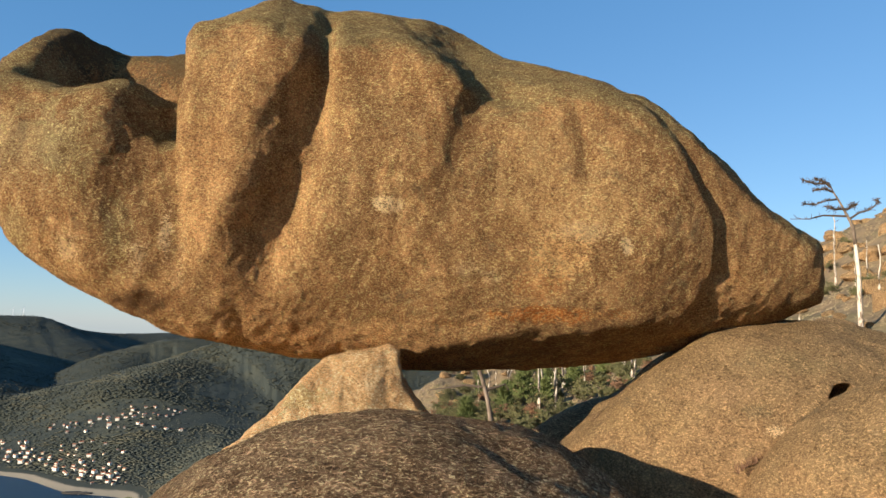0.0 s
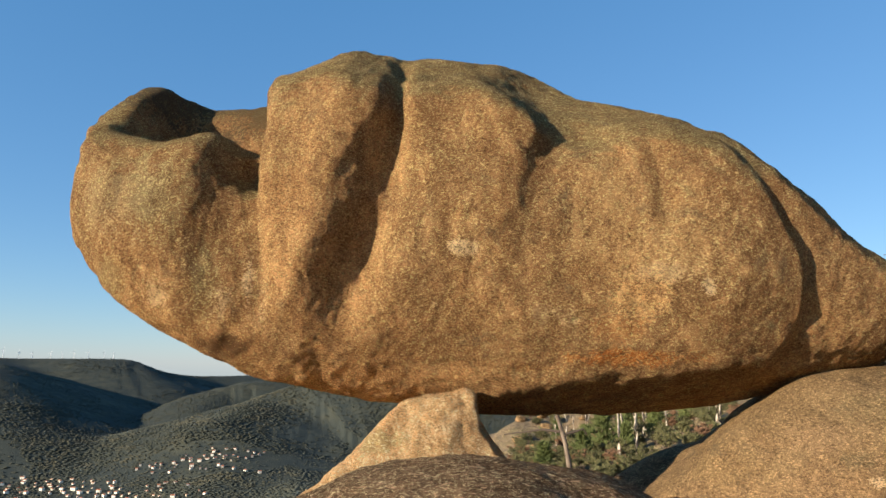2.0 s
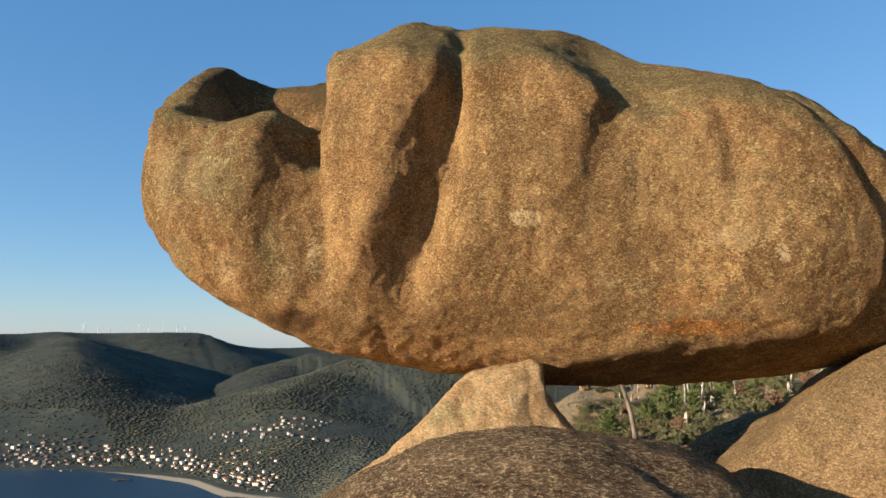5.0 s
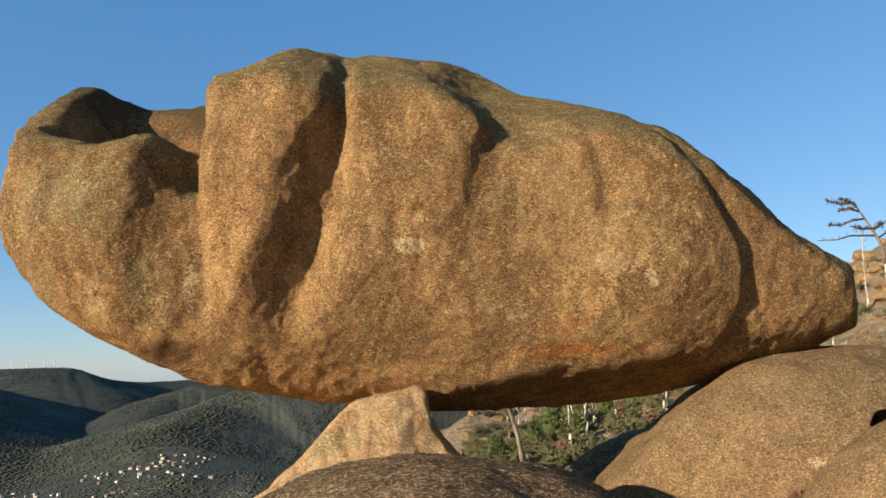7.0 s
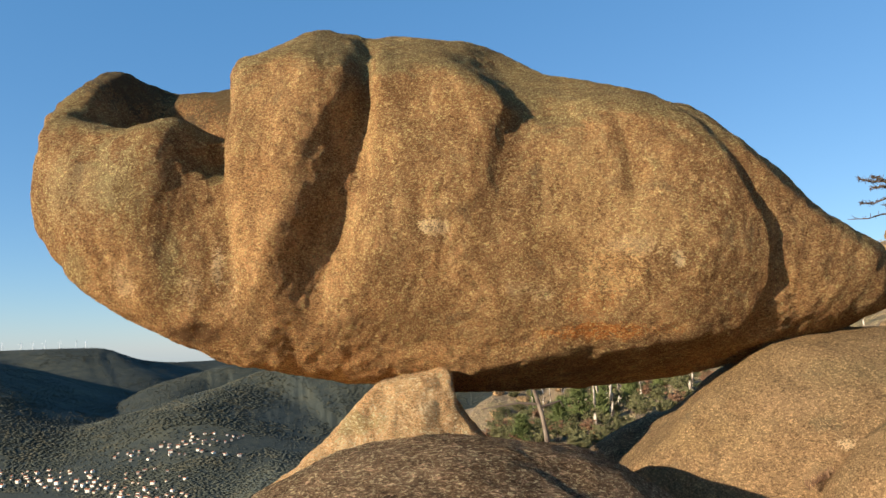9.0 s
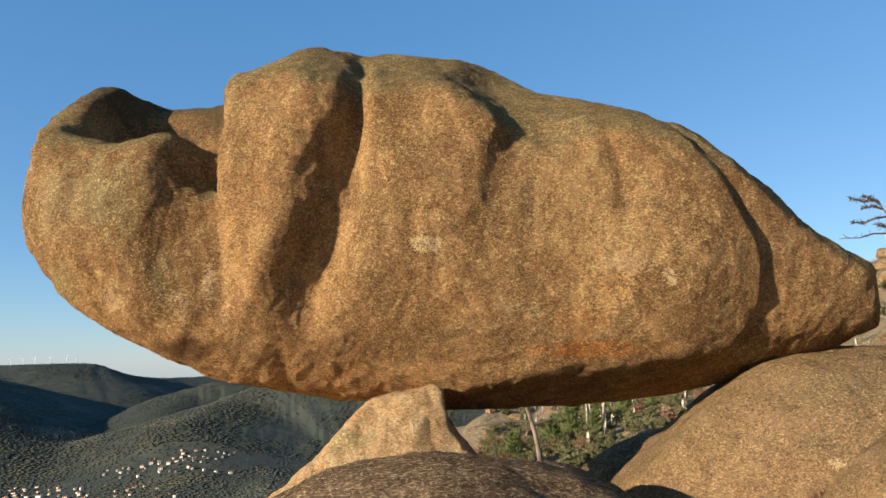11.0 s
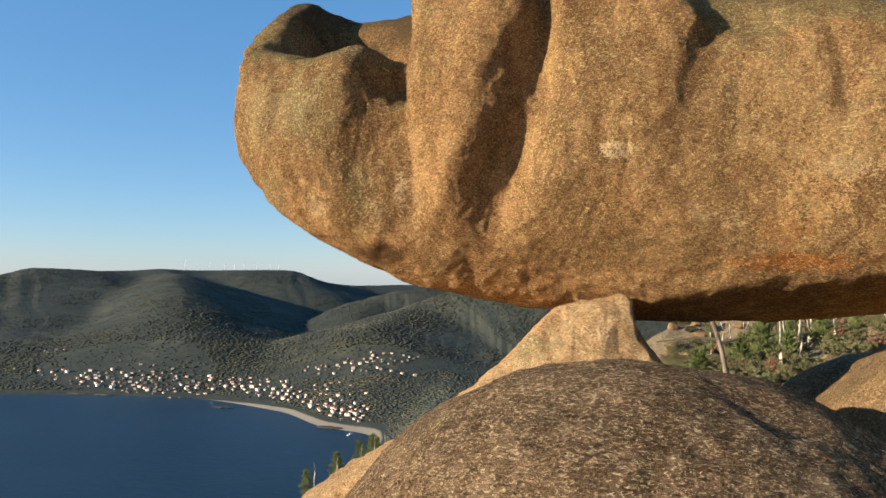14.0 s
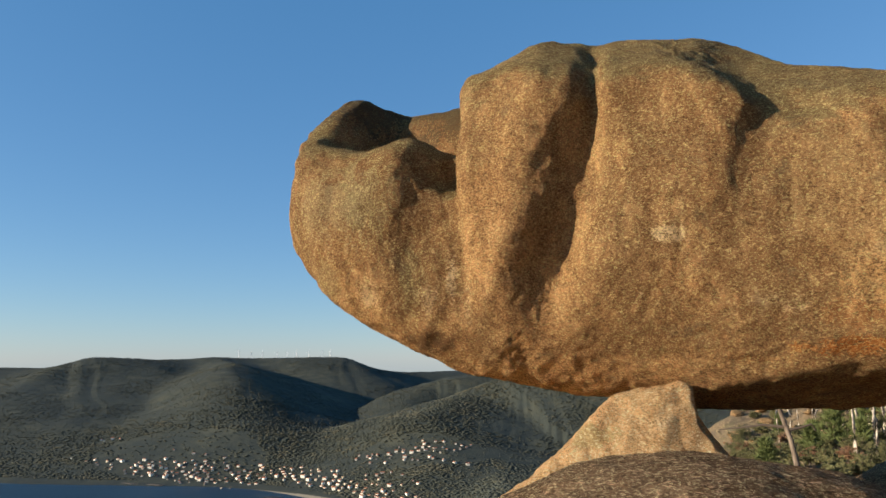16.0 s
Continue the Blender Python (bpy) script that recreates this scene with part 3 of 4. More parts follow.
def slab_field(x, y, z):
    f = egg(x, y, z, (3.75, 8.4, 0.02), (2.8, 1.8, 1.7))
    f = join(f, egg(x, y, z, (2.95, 8.65, 0.2), (1.45, 1.15, 1.2)), 0.3)
    f = meet(f, -(x - 1.66 - 0.19 * (y - 8.6)) * 0.648 + (z - 0.53) * 0.762, 0.12)
    f = cut(f, egg(x, y, z, (3.72, 7.0, 1.0), (0.17, 0.6, 0.13), 0, -35), 0.02)
    ledge = -(x - 2.12) * 0.58 + (z - 0.8) * 0.815 + 0.02 * lump(x, y, z, 0.2, 2, 0.5, 3.3)
    reach = step(x, 1.75, 1.95) * step(-x, -2.5, -2.4) * step(y, 7.9, 8.2)
    f = f + 0.13 * bell(ledge, 0.034) * reach - 0.03 * step(ledge, 0, 0.04) * reach
    return f + 0.09 * lump(x, y, z, 1.1, 4, 0.5, 4.0)


slab = carve("leaning_boulder", slab_field, (0.8, 6.2, -1.3), (6.8, 10.6, 2.0), 0.03, granite_tan, 0.02)
tagged(slab, "broad tan granite boulder under the tail of the great rock", "boulder")


def flank_field(x, y, z):
    f = egg(x, y, z, (4.75, 6.3, -0.36), (2.3, 1.4, 1.75))
    return f + 0.08 * lump(x, y, z, 1.0, 4, 0.5, 6.0)


flank = carve("smooth_boulder", flank_field, (1.8, 4.4, -1.3), (6.8, 8.0, 1.6), 0.04, granite_tan, 0.02)
tagged(flank, "smooth tan granite boulder with faint grey lichen", "boulder")


def wedge_field(x, y, z):
    f = egg(x, y, z, (2.4, 11.4, -0.5), (1.7, 0.9, 1.0), 0, -24)
    return f + 0.05 * lump(x, y, z, 0.8, 3, 0.5, 8.0)


wedge = carve("shaded_boulder", wedge_field, (0.6, 10.2, -1.8), (4.6, 12.6, 1.2), 0.06, granite_dark, 0.02)
tagged(wedge, "dark pointed boulder lying in the shade behind the slab", "boulder")


# ---- the land ----
SHORE = ((-2600, 1000), (-1353, 1135), (-1117, 1198), (-889, 1250), (-655, 1186), (-515, 1080), (-431, 1050), (-330, 700), (-300, 200), (-330, -600), (-400, -2000))
# crest lines of the far hills: spread of the flank, then degrees to the left, degrees above the eye, distance
CRESTS = (
    (850, ((62, -0.9, 3300), (52, -0.59, 3300), (49.1, -0.64, 3250), (47, -0.23, 3200), (45.6, 0.09, 3200), (43.4, 0.01, 3200), (41.5, -0.19, 3250), (39.6, -0.23, 3300), (38.0, -0.14, 3300))),
    (520, ((41, -0.3, 3300), (37.6, -0.14, 3300), (35.6, -0.06, 3300), (32.7, 0.03, 3300), (30.6, 0.08, 3250), (29.2, 0.09, 3250), (28.2, -0.1, 3250), (27.0, -0.6, 3300), (25.6, -0.92, 3400), (23.8, -1.06, 3500), (20, -0.95, 3600), (8, -0.7, 3700), (-12, -0.5, 3700))),
    (390, ((37.0, -0.2, 3250), (36.4, -0.5, 2700), (35.6, -2.0, 2300), (35.0, -4.6, 1950))),
    (300, ((8, -1.0, 2600), (14, -1.2, 2550), (20, -1.45, 2500), (22.2, -2.2, 2450), (23.0, -3.0, 2350), (23.2, -4.2, 2200))),
    (360, ((2, -0.6, 2100), (10, -1.0, 2050), (16.1, -1.85, 2000), (18.4, -2.88, 1950), (20, -3.28, 1900), (22.2, -3.98, 1820), (23.6, -4.5, 1750), (24.7, -5.3, 1680), (25.8, -6.2, 1620))))


def crest_points(line):
    """A crest line as a smooth row of places and heights above the sea."""
    pts = [(-r * math.sin(radians(a)), r * math.cos(radians(a)), 1.6 - SEA + r * math.tan(radians(e))) for a, e, r in line]
    pts = [(float(spline(np.array([q]), [(k, p[0]) for k, p in enumerate(pts)])[0]), float(spline(np.array([q]), [(k, p[1]) for k, p in enumerate(pts)])[0]),
            float(spline(np.array([q]), [(k, p[2]) for k, p in enumerate(pts)])[0])) for q in np.arange(0, len(pts) - 0.99, 0.5)]
    return pts


CREST_LINES = [(flank, crest_points(line)) for flank, line in CRESTS]


def crest_height(x, y, pts, flank):
    """The height above the sea of a hill that falls away on both sides of a crest line."""
    near, height = np.full(np.shape(x), 1e9), np.zeros(np.shape(x))
    for (x0, y0, h0), (x1, y1, h1) in zip(pts, pts[1:]):
        dx, dy = x1 - x0, y1 - y0
        u = np.clip(((x - x0) * dx + (y - y0) * dy) / (dx * dx + dy * dy), 0, 1)
        d = np.hypot(x - x0 - u * dx, y - y0 - u * dy)
        height = np.where(d < near, h0 + u * (h1 - h0), height)
        near = np.minimum(d, near)
    return height * np.exp(-(near / flank) ** 1.5)


def land(x, y):
    """The height of the ground."""
    x, y = np.asarray(x, float), np.asarray(y, float)
    r = np.sqrt(x * x + y * y)
    far = 0.0
    bent_x, bent_y = x + 60 * lump(x, y, 0 * x, 330, 3, 0.5, 21.0), y + 60 * lump(x, y, 0 * x, 330, 3, 0.5, 31.0)
    for flank, line in CREST_LINES:
        far = far + crest_height(bent_x, bent_y, line, flank) ** 16
    far = far ** 0.0625
    coast = spline(np.minimum(x, 2000), tuple(sorted(SHORE[:7])) + ((-300, 700), (2000, 500)))
    inland = y - coast
    far = far + 5 * lump(x, y, 0 * x, 420, 4, 0.5, 3.0) * step(inland, 100, 700) * step(-r, -3100, -2700)
    far = far * step(inland, -60, 420) + np.clip(inland * 0.035, -12, 9) + SEA
    # the hill that the camera stands on
    own = -1.4 - 0.02 * y - 0.10 * np.maximum(y - 60, 0) + np.where(x > 0, 0.16 * x + 0.0035 * np.minimum(x, 60) ** 2, 0.5 * x) - 0.4 * np.maximum(x - 60, 0) - 0.0004 * np.maximum(y, 0) ** 1.5
    own = own - 0.2 * np.maximum(-y - 30, 0) + 3.5 * np.exp(-((x - 42) ** 2 + (y - 62) ** 2) / 800)
    own = own - 0.75 * step(r, 9, 20) * step(-x, -44, -26) * step(x, -8, 0) * step(-y, -120, -50)
    own = own + step(r, 3.2, 1.6) * (1.15 - own - 1.2)
    rugged = step(r, 14, 60) * step(r, 420, 120)
    own = own + rugged * (1.6 * lump(x, y, 0 * x, 11, 4, 0.55, 1.0) + 1.0 * np.abs(lump(x, y, 0 * x, 5, 3, 0.5, 7.0)))
    own = own + step(r, 4, 10) * 0.15 * lump(x, y, 0 * x, 1.5, 3, 0.5, 5.0)
    return np.maximum(own, far)


rad = np.concatenate([np.linspace(0.3, 12, 40), 12 * (5000 / 12) ** (np.arange(1, 320) / 319.0)])
az = np.concatenate([np.radians(np.linspace(-58, 46, 640)), np.radians(np.linspace(46, 302, 160))[1:-1]])
RR, AA = np.meshgrid(rad, az, indexing="ij")
X, Y = RR * np.sin(AA), RR * np.cos(AA)
Z = land(X, Y)
na, nr = len(az), len(rad)
gv = np.stack([X, Y, Z], -1).reshape(-1, 3)
i, j = np.meshgrid(np.arange(nr - 1), np.arange(na), indexing="ij")
j2 = (j + 1) % na
quads = np.stack([i * na + j, i * na + j2, (i + 1) * na + j2, (i + 1) * na + j], -1).reshape(-1, 4)[:, ::-1]

m = Nodes("hillside", 0.95, 0.1)
co = m.coords()
broad, mid, fine = m.noise(0.004, 6, 0.6, co), m.noise(0.03, 7, 0.7, co), m.noise(0.7, 6, 0.7, co)
colour = m.mix(m.ramp(mid, 0.35, 0.65), (0.042, 0.048, 0.041), (0.07, 0.07, 0.05))
colour = m.mix(m.ramp(broad, 0.4, 0.6, 0.0, 0.7), colour, (0.044, 0.05, 0.043))
colour = m.mix(m.ramp(m.noise(0.011, 6, 0.65, co), 0.54, 0.66, 0.0, 0.6), colour, (0.09, 0.088, 0.06))
z = m.n("ShaderNodeSeparateXYZ")
m.link(co, z.inputs[0])
reach = m.ramp(z.outputs["X"], -930.0, -640.0, -1.6, 0.7)
away = m.t.nodes.new("ShaderNodeVectorMath")
away.operation = "LENGTH"
m.link(co, away.inputs[0])
soil = m.ramp(away.outputs["Value"], 150.0, 450.0, 1.0, 0.0)
colour = m.mix(m.math("MULTIPLY", soil, m.ramp(fine, 0.3, 0.6, 0.5, 1.0)), colour, (0.25, 0.17, 0.095))
colour = m.mix(m.math("MULTIPLY", soil, m.ramp(m.noise(0.35, 6, 0.7, co), 0.5, 0.6, 0.0, 0.6)), colour, (0.12, 0.11, 0.055))
colour = m.mix(m.ramp(away.outputs["Value"], 9.0, 22.0, 1.0, 0.0), colour, m.mix(m.ramp(fine, 0.35, 0.65), (0.36, 0.22, 0.105), (0.52, 0.33, 0.165)))  # bare granite underfoot
sand = m.ramp(m.math("SUBTRACT", m.math("ADD", z.outputs["Z"], m.math("MULTIPLY", mid, 1.5)), reach), SEA + 1.4, SEA + 2.2, 1.0, 0.0)
colour = m.mix(sand, colour, (0.38, 0.3, 0.2))
hill_mat = m.done(colour, m.bump(m.math("ADD", fine, mid), 0.9, 0.6))
ground = mesh_part("ground", gv.tolist(), quads.tolist(), hill_mat, None, "", True)
tagged(ground, "brown and green hillside with scrub, falling to a bay", "ground", "", "structure")

m = Nodes("sea", 0.34, 0.13)
co = m.coords((1, 1, 1))
rip = m.noise(0.06, 6, 0.65, m.coords((1.0, 2.4, 1.0)))
colour = m.mix(m.ramp(m.noise(0.004, 4, 0.5, co), 0.4, 0.6), (0.006, 0.017, 0.027), (0.01, 0.023, 0.034))
sea_mat = m.done(colour, m.bump(rip, 0.35, 1.5))
bm = bmesh.new()
ring = [bm.verts.new((4950 * math.cos(a * math.pi / 48), 4950 * math.sin(a * math.pi / 48), SEA)) for a in range(96)]
bm.faces.new(ring)
water = part("water", bm, sea_mat)
tagged(water, "calm dark blue water of the bay", "water", "", "structure")


# ---- woods on the far slopes ----
rng = np.random.RandomState(11)


def island_green(name, a, b, c, rough=0.9):
    m = Nodes(name, rough, 0.1)
    g = m.n("ShaderNodeNewGeometry")
    colour = m.mix(m.ramp(g.outputs["Random Per Island"], 0.0, 1.0), a, b)
    colour = m.mix(m.ramp(m.noise(0.018, 6, 0.65), 0.46, 0.64, 0.0, 0.85), colour, c)
    return m.done(colour)


def clumps(name, x, y, z, wide, tall, material, label, category):
    """Many small ragged crowns as one mesh."""
    base = np.array([(1, 0, 0), (0, 1, 0), (-1, 0, 0), (0, -1, 0), (0, 0, 1), (0, 0, -1)], float)
    tri = np.array([(0, 1, 4), (1, 2, 4), (2, 3, 4), (3, 0, 4), (1, 0, 5), (2, 1, 5), (3, 2, 5), (0, 3, 5)])
    n = len(x)
    v = base[None] * (1 + 0.35 * (rng.rand(n, 6, 1) - 0.5))
    a = rng.rand(n) * 6.3
    c, s = np.cos(a)[:, None], np.sin(a)[:, None]
    vx, vy, vz = v[..., 0] * c - v[..., 1] * s, v[..., 0] * s + v[..., 1] * c, v[..., 2]
    out = np.stack([x[:, None] + vx * wide[:, None], y[:, None] + vy * wide[:, None], z[:, None] + (vz + 0.75) * tall[:, None]], -1)
    faces = (tri[None] + 6 * np.arange(n)[:, None, None]).reshape(-1, 3)
    ob = mesh_part(name, out.reshape(-1, 3).tolist(), faces.tolist(), material, None, "", True)
    return tagged(ob, label, category, "", "stuff")


VILLAGES = ((-1150, 1370, 235, 150, -8), (-590, 1430, 150, 95, 5))  # x, y, half length, half width, turn


def in_village(x, y, grow=1.0):
    hit = np.zeros(np.shape(x), bool)
    for vx, vy, a, b, turn in VILLAGES:
        s, q = math.sin(radians(turn)), math.cos(radians(turn))
        u, v = (x - vx) * q + (y - vy) * s, -(x - vx) * s + (y - vy) * q
        hit |= (u / a) ** 2 + (v / b) ** 2 < grow
    return hit


n = 260000
a = np.radians(rng.uniform(-12, 56, n))
r = 700 * (4700 / 700.0) ** rng.rand(n)
x, y = -r * np.sin(a), r * np.cos(a)
z = land(x, y)
thick = lump(x, y, 0 * x, 150, 4, 0.55, 12.0)
keep = (z > SEA + 3.6) & ~(in_village(x, y, 0.9) & (rng.rand(n) < 0.85)) & (thick + rng.rand(n) * 0.9 > 0.12)
x, y, z, thick = x[keep], y[keep], z[keep], thick[keep]
size = rng.uniform(0.5, 1.35, len(x)) * (1.0 + 0.5 * thick) * np.where(np.hypot(x, y) < 2150, 1.15, 0.8)
wood_mat = island_green("far_woods", (0.046, 0.051, 0.043), (0.062, 0.065, 0.048), (0.095, 0.085, 0.055))
clumps("woodland", x, y, z, 3.7 * size, 0.6 * size, wood_mat, "dark green pine and eucalyptus woods on the far slopes", "woods")

# ---- the village ----
wall_mats = []
# the grey walls paint in the dimness of houses shaded by slopes and trees
for name, tint in (("white_render", (0.8, 0.73, 0.6)), ("cream_render", (0.72, 0.62, 0.45)), ("grey_shaded_render", (0.3, 0.275, 0.24))):
    m = Nodes(name, 0.85)
    wall_mats.append(m.done(m.mix(m.ramp(m.noise(0.6, 5, 0.6), 0.35, 0.7), tint, tuple(0.85 * q for q in tint))))
m = Nodes("clay_tiles", 0.85)
tile_mat = m.done(m.mix(m.ramp(m.noise(0.9, 5, 0.7), 0.3, 0.7), (0.3, 0.09, 0.045), (0.42, 0.16, 0.08)))
m = Nodes("window_glass", 0.08, 0.5)
glass_mat = m.done((0.02, 0.025, 0.03))
m = Nodes("door_wood", 0.6)
door_mat = m.done(m.mix(m.noise(4.0), (0.16, 0.07, 0.03), (0.1, 0.05, 0.025)))


def house(wide, deep, tall, pitch, wall_mat, label, floors):
    h = thing("house", (0, 0, 0), label, "house", "houses of the bay villages")
    w, d = wide / 2, deep / 2
    bm = bmesh.new()
    lowv = [bm.verts.new(p) for p in ((-w, -d, -4), (w, -d, -4), (w, d, -4), (-w, d, -4))]
    topv = [bm.verts.new(p) for p in ((-w, -d, tall), (w, -d, tall), (w, d, tall), (-w, d, tall))]
    ridge = [bm.verts.new((-w, 0, tall + pitch)), bm.verts.new((w, 0, tall + pitch))]
    for k in range(4):
        if k in (0, 2):
            bm.faces.new((lowv[k], lowv[k + 1], topv[k + 1], topv[k]))
    bm.faces.new((lowv[1], lowv[2], topv[2], ridge[1], topv[1]))
    bm.faces.new((lowv[3], lowv[0], topv[0], ridge[0], topv[3]))
    bm.faces.new(lowv[::-1])
    part("wall", bm, wall_mat, h)
    bm = bmesh.new()
    o, th = 0.5, 0.25
    for side in (-1, 1):
        q = [(-w - o, side * (d + o), tall - o * pitch / d + 0.02), (w + o, side * (d + o), tall - o * pitch / d + 0.02), (w + o, 0, tall + pitch + 0.05), (-w - o, 0, tall + pitch + 0.05)]
        low4 = [bm.verts.new(p) for p in q]
        top4 = [bm.verts.new((p[0], p[1], p[2] + th)) for p in q]
        for f in ((0, 1, 2, 3),):
            bm.faces.new([low4[k] for k in f[::-1]])
            bm.faces.new([top4[k] for k in f])
        for k in range(4):
            bm.faces.new((low4[k], low4[(k + 1) % 4], top4[(k + 1) % 4], top4[k]))
    bmesh.ops.recalc_face_normals(bm, faces=bm.faces)
    roof = part("roof", bm, tile_mat, h)
    bm = bmesh.new()
    box(bm, (w * 0.4, d * 0.2, tall + pitch * 0.5), (w * 0.4 + 0.7, d * 0.2 + 0.7, tall + pitch + 1.1))
    part("chimney", bm, wall_mat, roof)
    for fl in range(floors):
        count = max(2, int(wide / 3.2))
        for k in range(count):
            cx = -w + wide * (k + 0.5) / count
            if fl == 0 and k == count // 2:
                bm = bmesh.new()
                box(bm, (cx - 0.5, -d - 0.06, 0), (cx + 0.5, -d + 0.1, 2.1))
                part("door", bm, door_mat, h)
                continue
            bm = bmesh.new()
            box(bm, (cx - 0.55, -d - 0.05, 1.0 + 2.9 * fl), (cx + 0.55, -d + 0.1, 2.3 + 2.9 * fl))
            part("window", bm, glass_mat, h)
    return h


HOUSES = [house(8, 7, 5.0, 1.2, wall_mats[0], "white house with a red clay tile roof", 2),
          house(10, 7, 3.2, 1.2, wall_mats[0], "low white house with a red clay tile roof", 1),
          house(7, 8, 5.4, 1.1, wall_mats[1], "cream house with a red clay tile roof", 2),
          house(15, 9, 7.6, 1.2, wall_mats[0], "long white building of three storeys by the bay", 3),
          house(8, 7, 5.0, 1.3, wall_mats[2], "house with walls darkened to grey as if shaded, and a brown tile roof", 2)]
spots = []


def settle(x, y, kind, turn):
    if all((x - p) ** 2 + (y - q) ** 2 > 150 for p, q, _, _ in spots):
        spots.append((x, y, kind, turn))


while len(spots) < 105:
    u, v = rng.normal(0, 0.5), rng.uniform(-1, 1) ** 3
    s, q = math.sin(radians(-8)), math.cos(radians(-8))
    u, v = 175 * u, -60 + 110 * abs(v) + 60 * rng.rand() - 50
    settle(-1045 + u * q - v * s, 1340 + u * s + v * q, rng.choice([0, 1, 1, 2, 3, 4, 4, 4]), rng.uniform(-75, 40))
for cx, cy, wide, deep, count in ((-560, 1470, 55, 24, 30), (-600, 1430, 65, 20, 22), (-685, 1405, 45, 16, 16), (-600, 1385, 80, 14, 14), (-515, 1375, 45, 14, 6),
                                  (-615, 1312, 45, 14, 5), (-550, 1255, 30, 16, 6), (-480, 1112, 28, 8, 6), (-1010, 1262, 90, 12, 14), (-1330, 1300, 60, 20, 7), (-1410, 1432, 30, 8, 4)):
    for k in range(count):
        settle(cx + wide * rng.uniform(-1, 1), cy + deep * rng.uniform(-1, 1), rng.choice([0, 1, 1, 2, 4, 4]), rng.uniform(-75, 40))
while len(spots) < 270:
    along = rng.rand()
    x = -960 + 480 * along
    y = float(spline(np.array([x]), tuple(sorted(SHORE[:7])))[0]) + 40 + 90 * rng.rand() ** 1.5
    settle(x, y, rng.choice([0, 1, 1, 3, 2]), rng.uniform(-50, 5))
for k in range(len(HOUSES)):
    first = True
    for x, y, kind, turn in spots:
        if kind == k:
            m4 = pose(x, y, float(land(x, y)), 0, 0, turn) @ Matrix.Scale(rng.uniform(0.62, 1.0), 4)
            if first:
                HOUSES[k].matrix_basis, first = m4, False
            else:
                copy_thing(HOUSES[k], m4)

# ---- wind turbines on the ridge ----
m = Nodes("turbine_white", 0.5)
white_mat = m.done(m.mix(m.noise(0.3), (0.82, 0.82, 0.82), (0.76, 0.77, 0.78)))


def turbine():
    t = thing("wind_turbine", (0, 0, 0), "slim white wind turbine standing on the ridge", "wind turbine", "wind farm on the ridge")
    bm = bmesh.new()
    tube(bm, ((0, 0, -3), (0, 0, 20), (0, 0, 42)), (2.1, 1.7, 1.2), 10)
    part("tower", bm, white_mat, t, smooth=True)
    bm = bmesh.new()
    box(bm, (-1.2, -3, 41.4), (1.2, 3, 44))
    bmesh.ops.bevel(bm, geom=bm.edges[:], offset=0.4, segments=2, affect="EDGES")
    part("nacelle", bm, white_mat, t)
    bm = bmesh.new()
    tube(bm, ((0, -2.9, 42.7), (0, -4.0, 42.7), (0, -4.8, 42.7)), (1.1, 0.9, 0.2), 10)
    hub = part("hub", bm, white_mat, t, smooth=True)
    for k in range(3):
        a = radians(15 + 120 * k)
        bm = bmesh.new()
        way = Vector((math.sin(a), 0, math.cos(a)))
        tube(bm, [Vector((0, -4.0, 42.7)) + way * d for d in (0.8, 5, 14, 21)], (0.6, 1.0, 0.6, 0.2), 6)
        part("blade", bm, white_mat, hub, smooth=True)
    return t


first = turbine()
for k, left in enumerate((36.1, 35.2, 34.4, 33.3, 32.6, 31.9, 31.0, 30.0, 29.4)):
    away = np.arange(2900.0, 3600.0, 20.0)
    r = float(away[np.argmax((land(-away * math.sin(radians(left)), away * math.cos(radians(left))) - 1.6) / away)])  # on the brow of the ridge
    x, y = -r * math.sin(radians(left)), r * math.cos(radians(left))
    m4 = pose(x, y, float(land(x, y)), 0, 0, left + 12 * math.sin(k)) @ Matrix.Scale(0.74, 4)
    if k == 0:
        first.matrix_basis = m4
    else:
        copy_thing(first, m4)

# ---- trees and scrub behind the boulders ----
m = Nodes("bark_grey", 0.9)
co = m.coords((1, 1, 0.25))
n1 = m.noise(9.0, 5, 0.7, co)
bark_mat = m.done(m.mix(m.ramp(n1, 0.35, 0.65), (0.1, 0.07, 0.05), (0.24, 0.18, 0.13)), m.bump(n1, 0.6, 0.02))
m = Nodes("bark_bleached", 0.85)
co = m.coords((1, 1, 0.3))
n1 = m.noise(6.0, 5, 0.7, co)
pale_bark = m.done(m.mix(m.ramp(n1, 0.38, 0.55), (0.16, 0.11, 0.075), (0.6, 0.5, 0.38)), m.bump(n1, 0.5, 0.02))
m = Nodes("twigs_charred", 0.9)
twig_mat = m.done(m.mix(m.noise(8.0), (0.05, 0.038, 0.03), (0.12, 0.085, 0.06)))


def leafy(name, a, b):
    m = Nodes(name, 0.7, 0.2)
    g = m.n("ShaderNodeNewGeometry")
    o = m.n("ShaderNodeObjectInfo")
    colour = m.mix(g.outputs["Random Per Island"], a, b)
    colour = m.mix(m.ramp(o.outputs["Random"], 0, 1, 0, 0.5), colour, tuple(0.6 * q for q in a))
    m.bsdf.inputs["Transmission Weight"].default_value = 0.0
    return m.done(colour)


needle_mat = leafy("pine_needles", (0.1, 0.125, 0.035), (0.21, 0.22, 0.075))
bracken_mat = leafy("dead_bracken", (0.2, 0.1, 0.055), (0.3, 0.17, 0.09))
shrub_mat = leafy("gorse", (0.1, 0.1, 0.04), (0.22, 0.19, 0.08))
grass_mat = leafy("dry_grass", (0.3, 0.22, 0.12), (0.42, 0.32, 0.17))


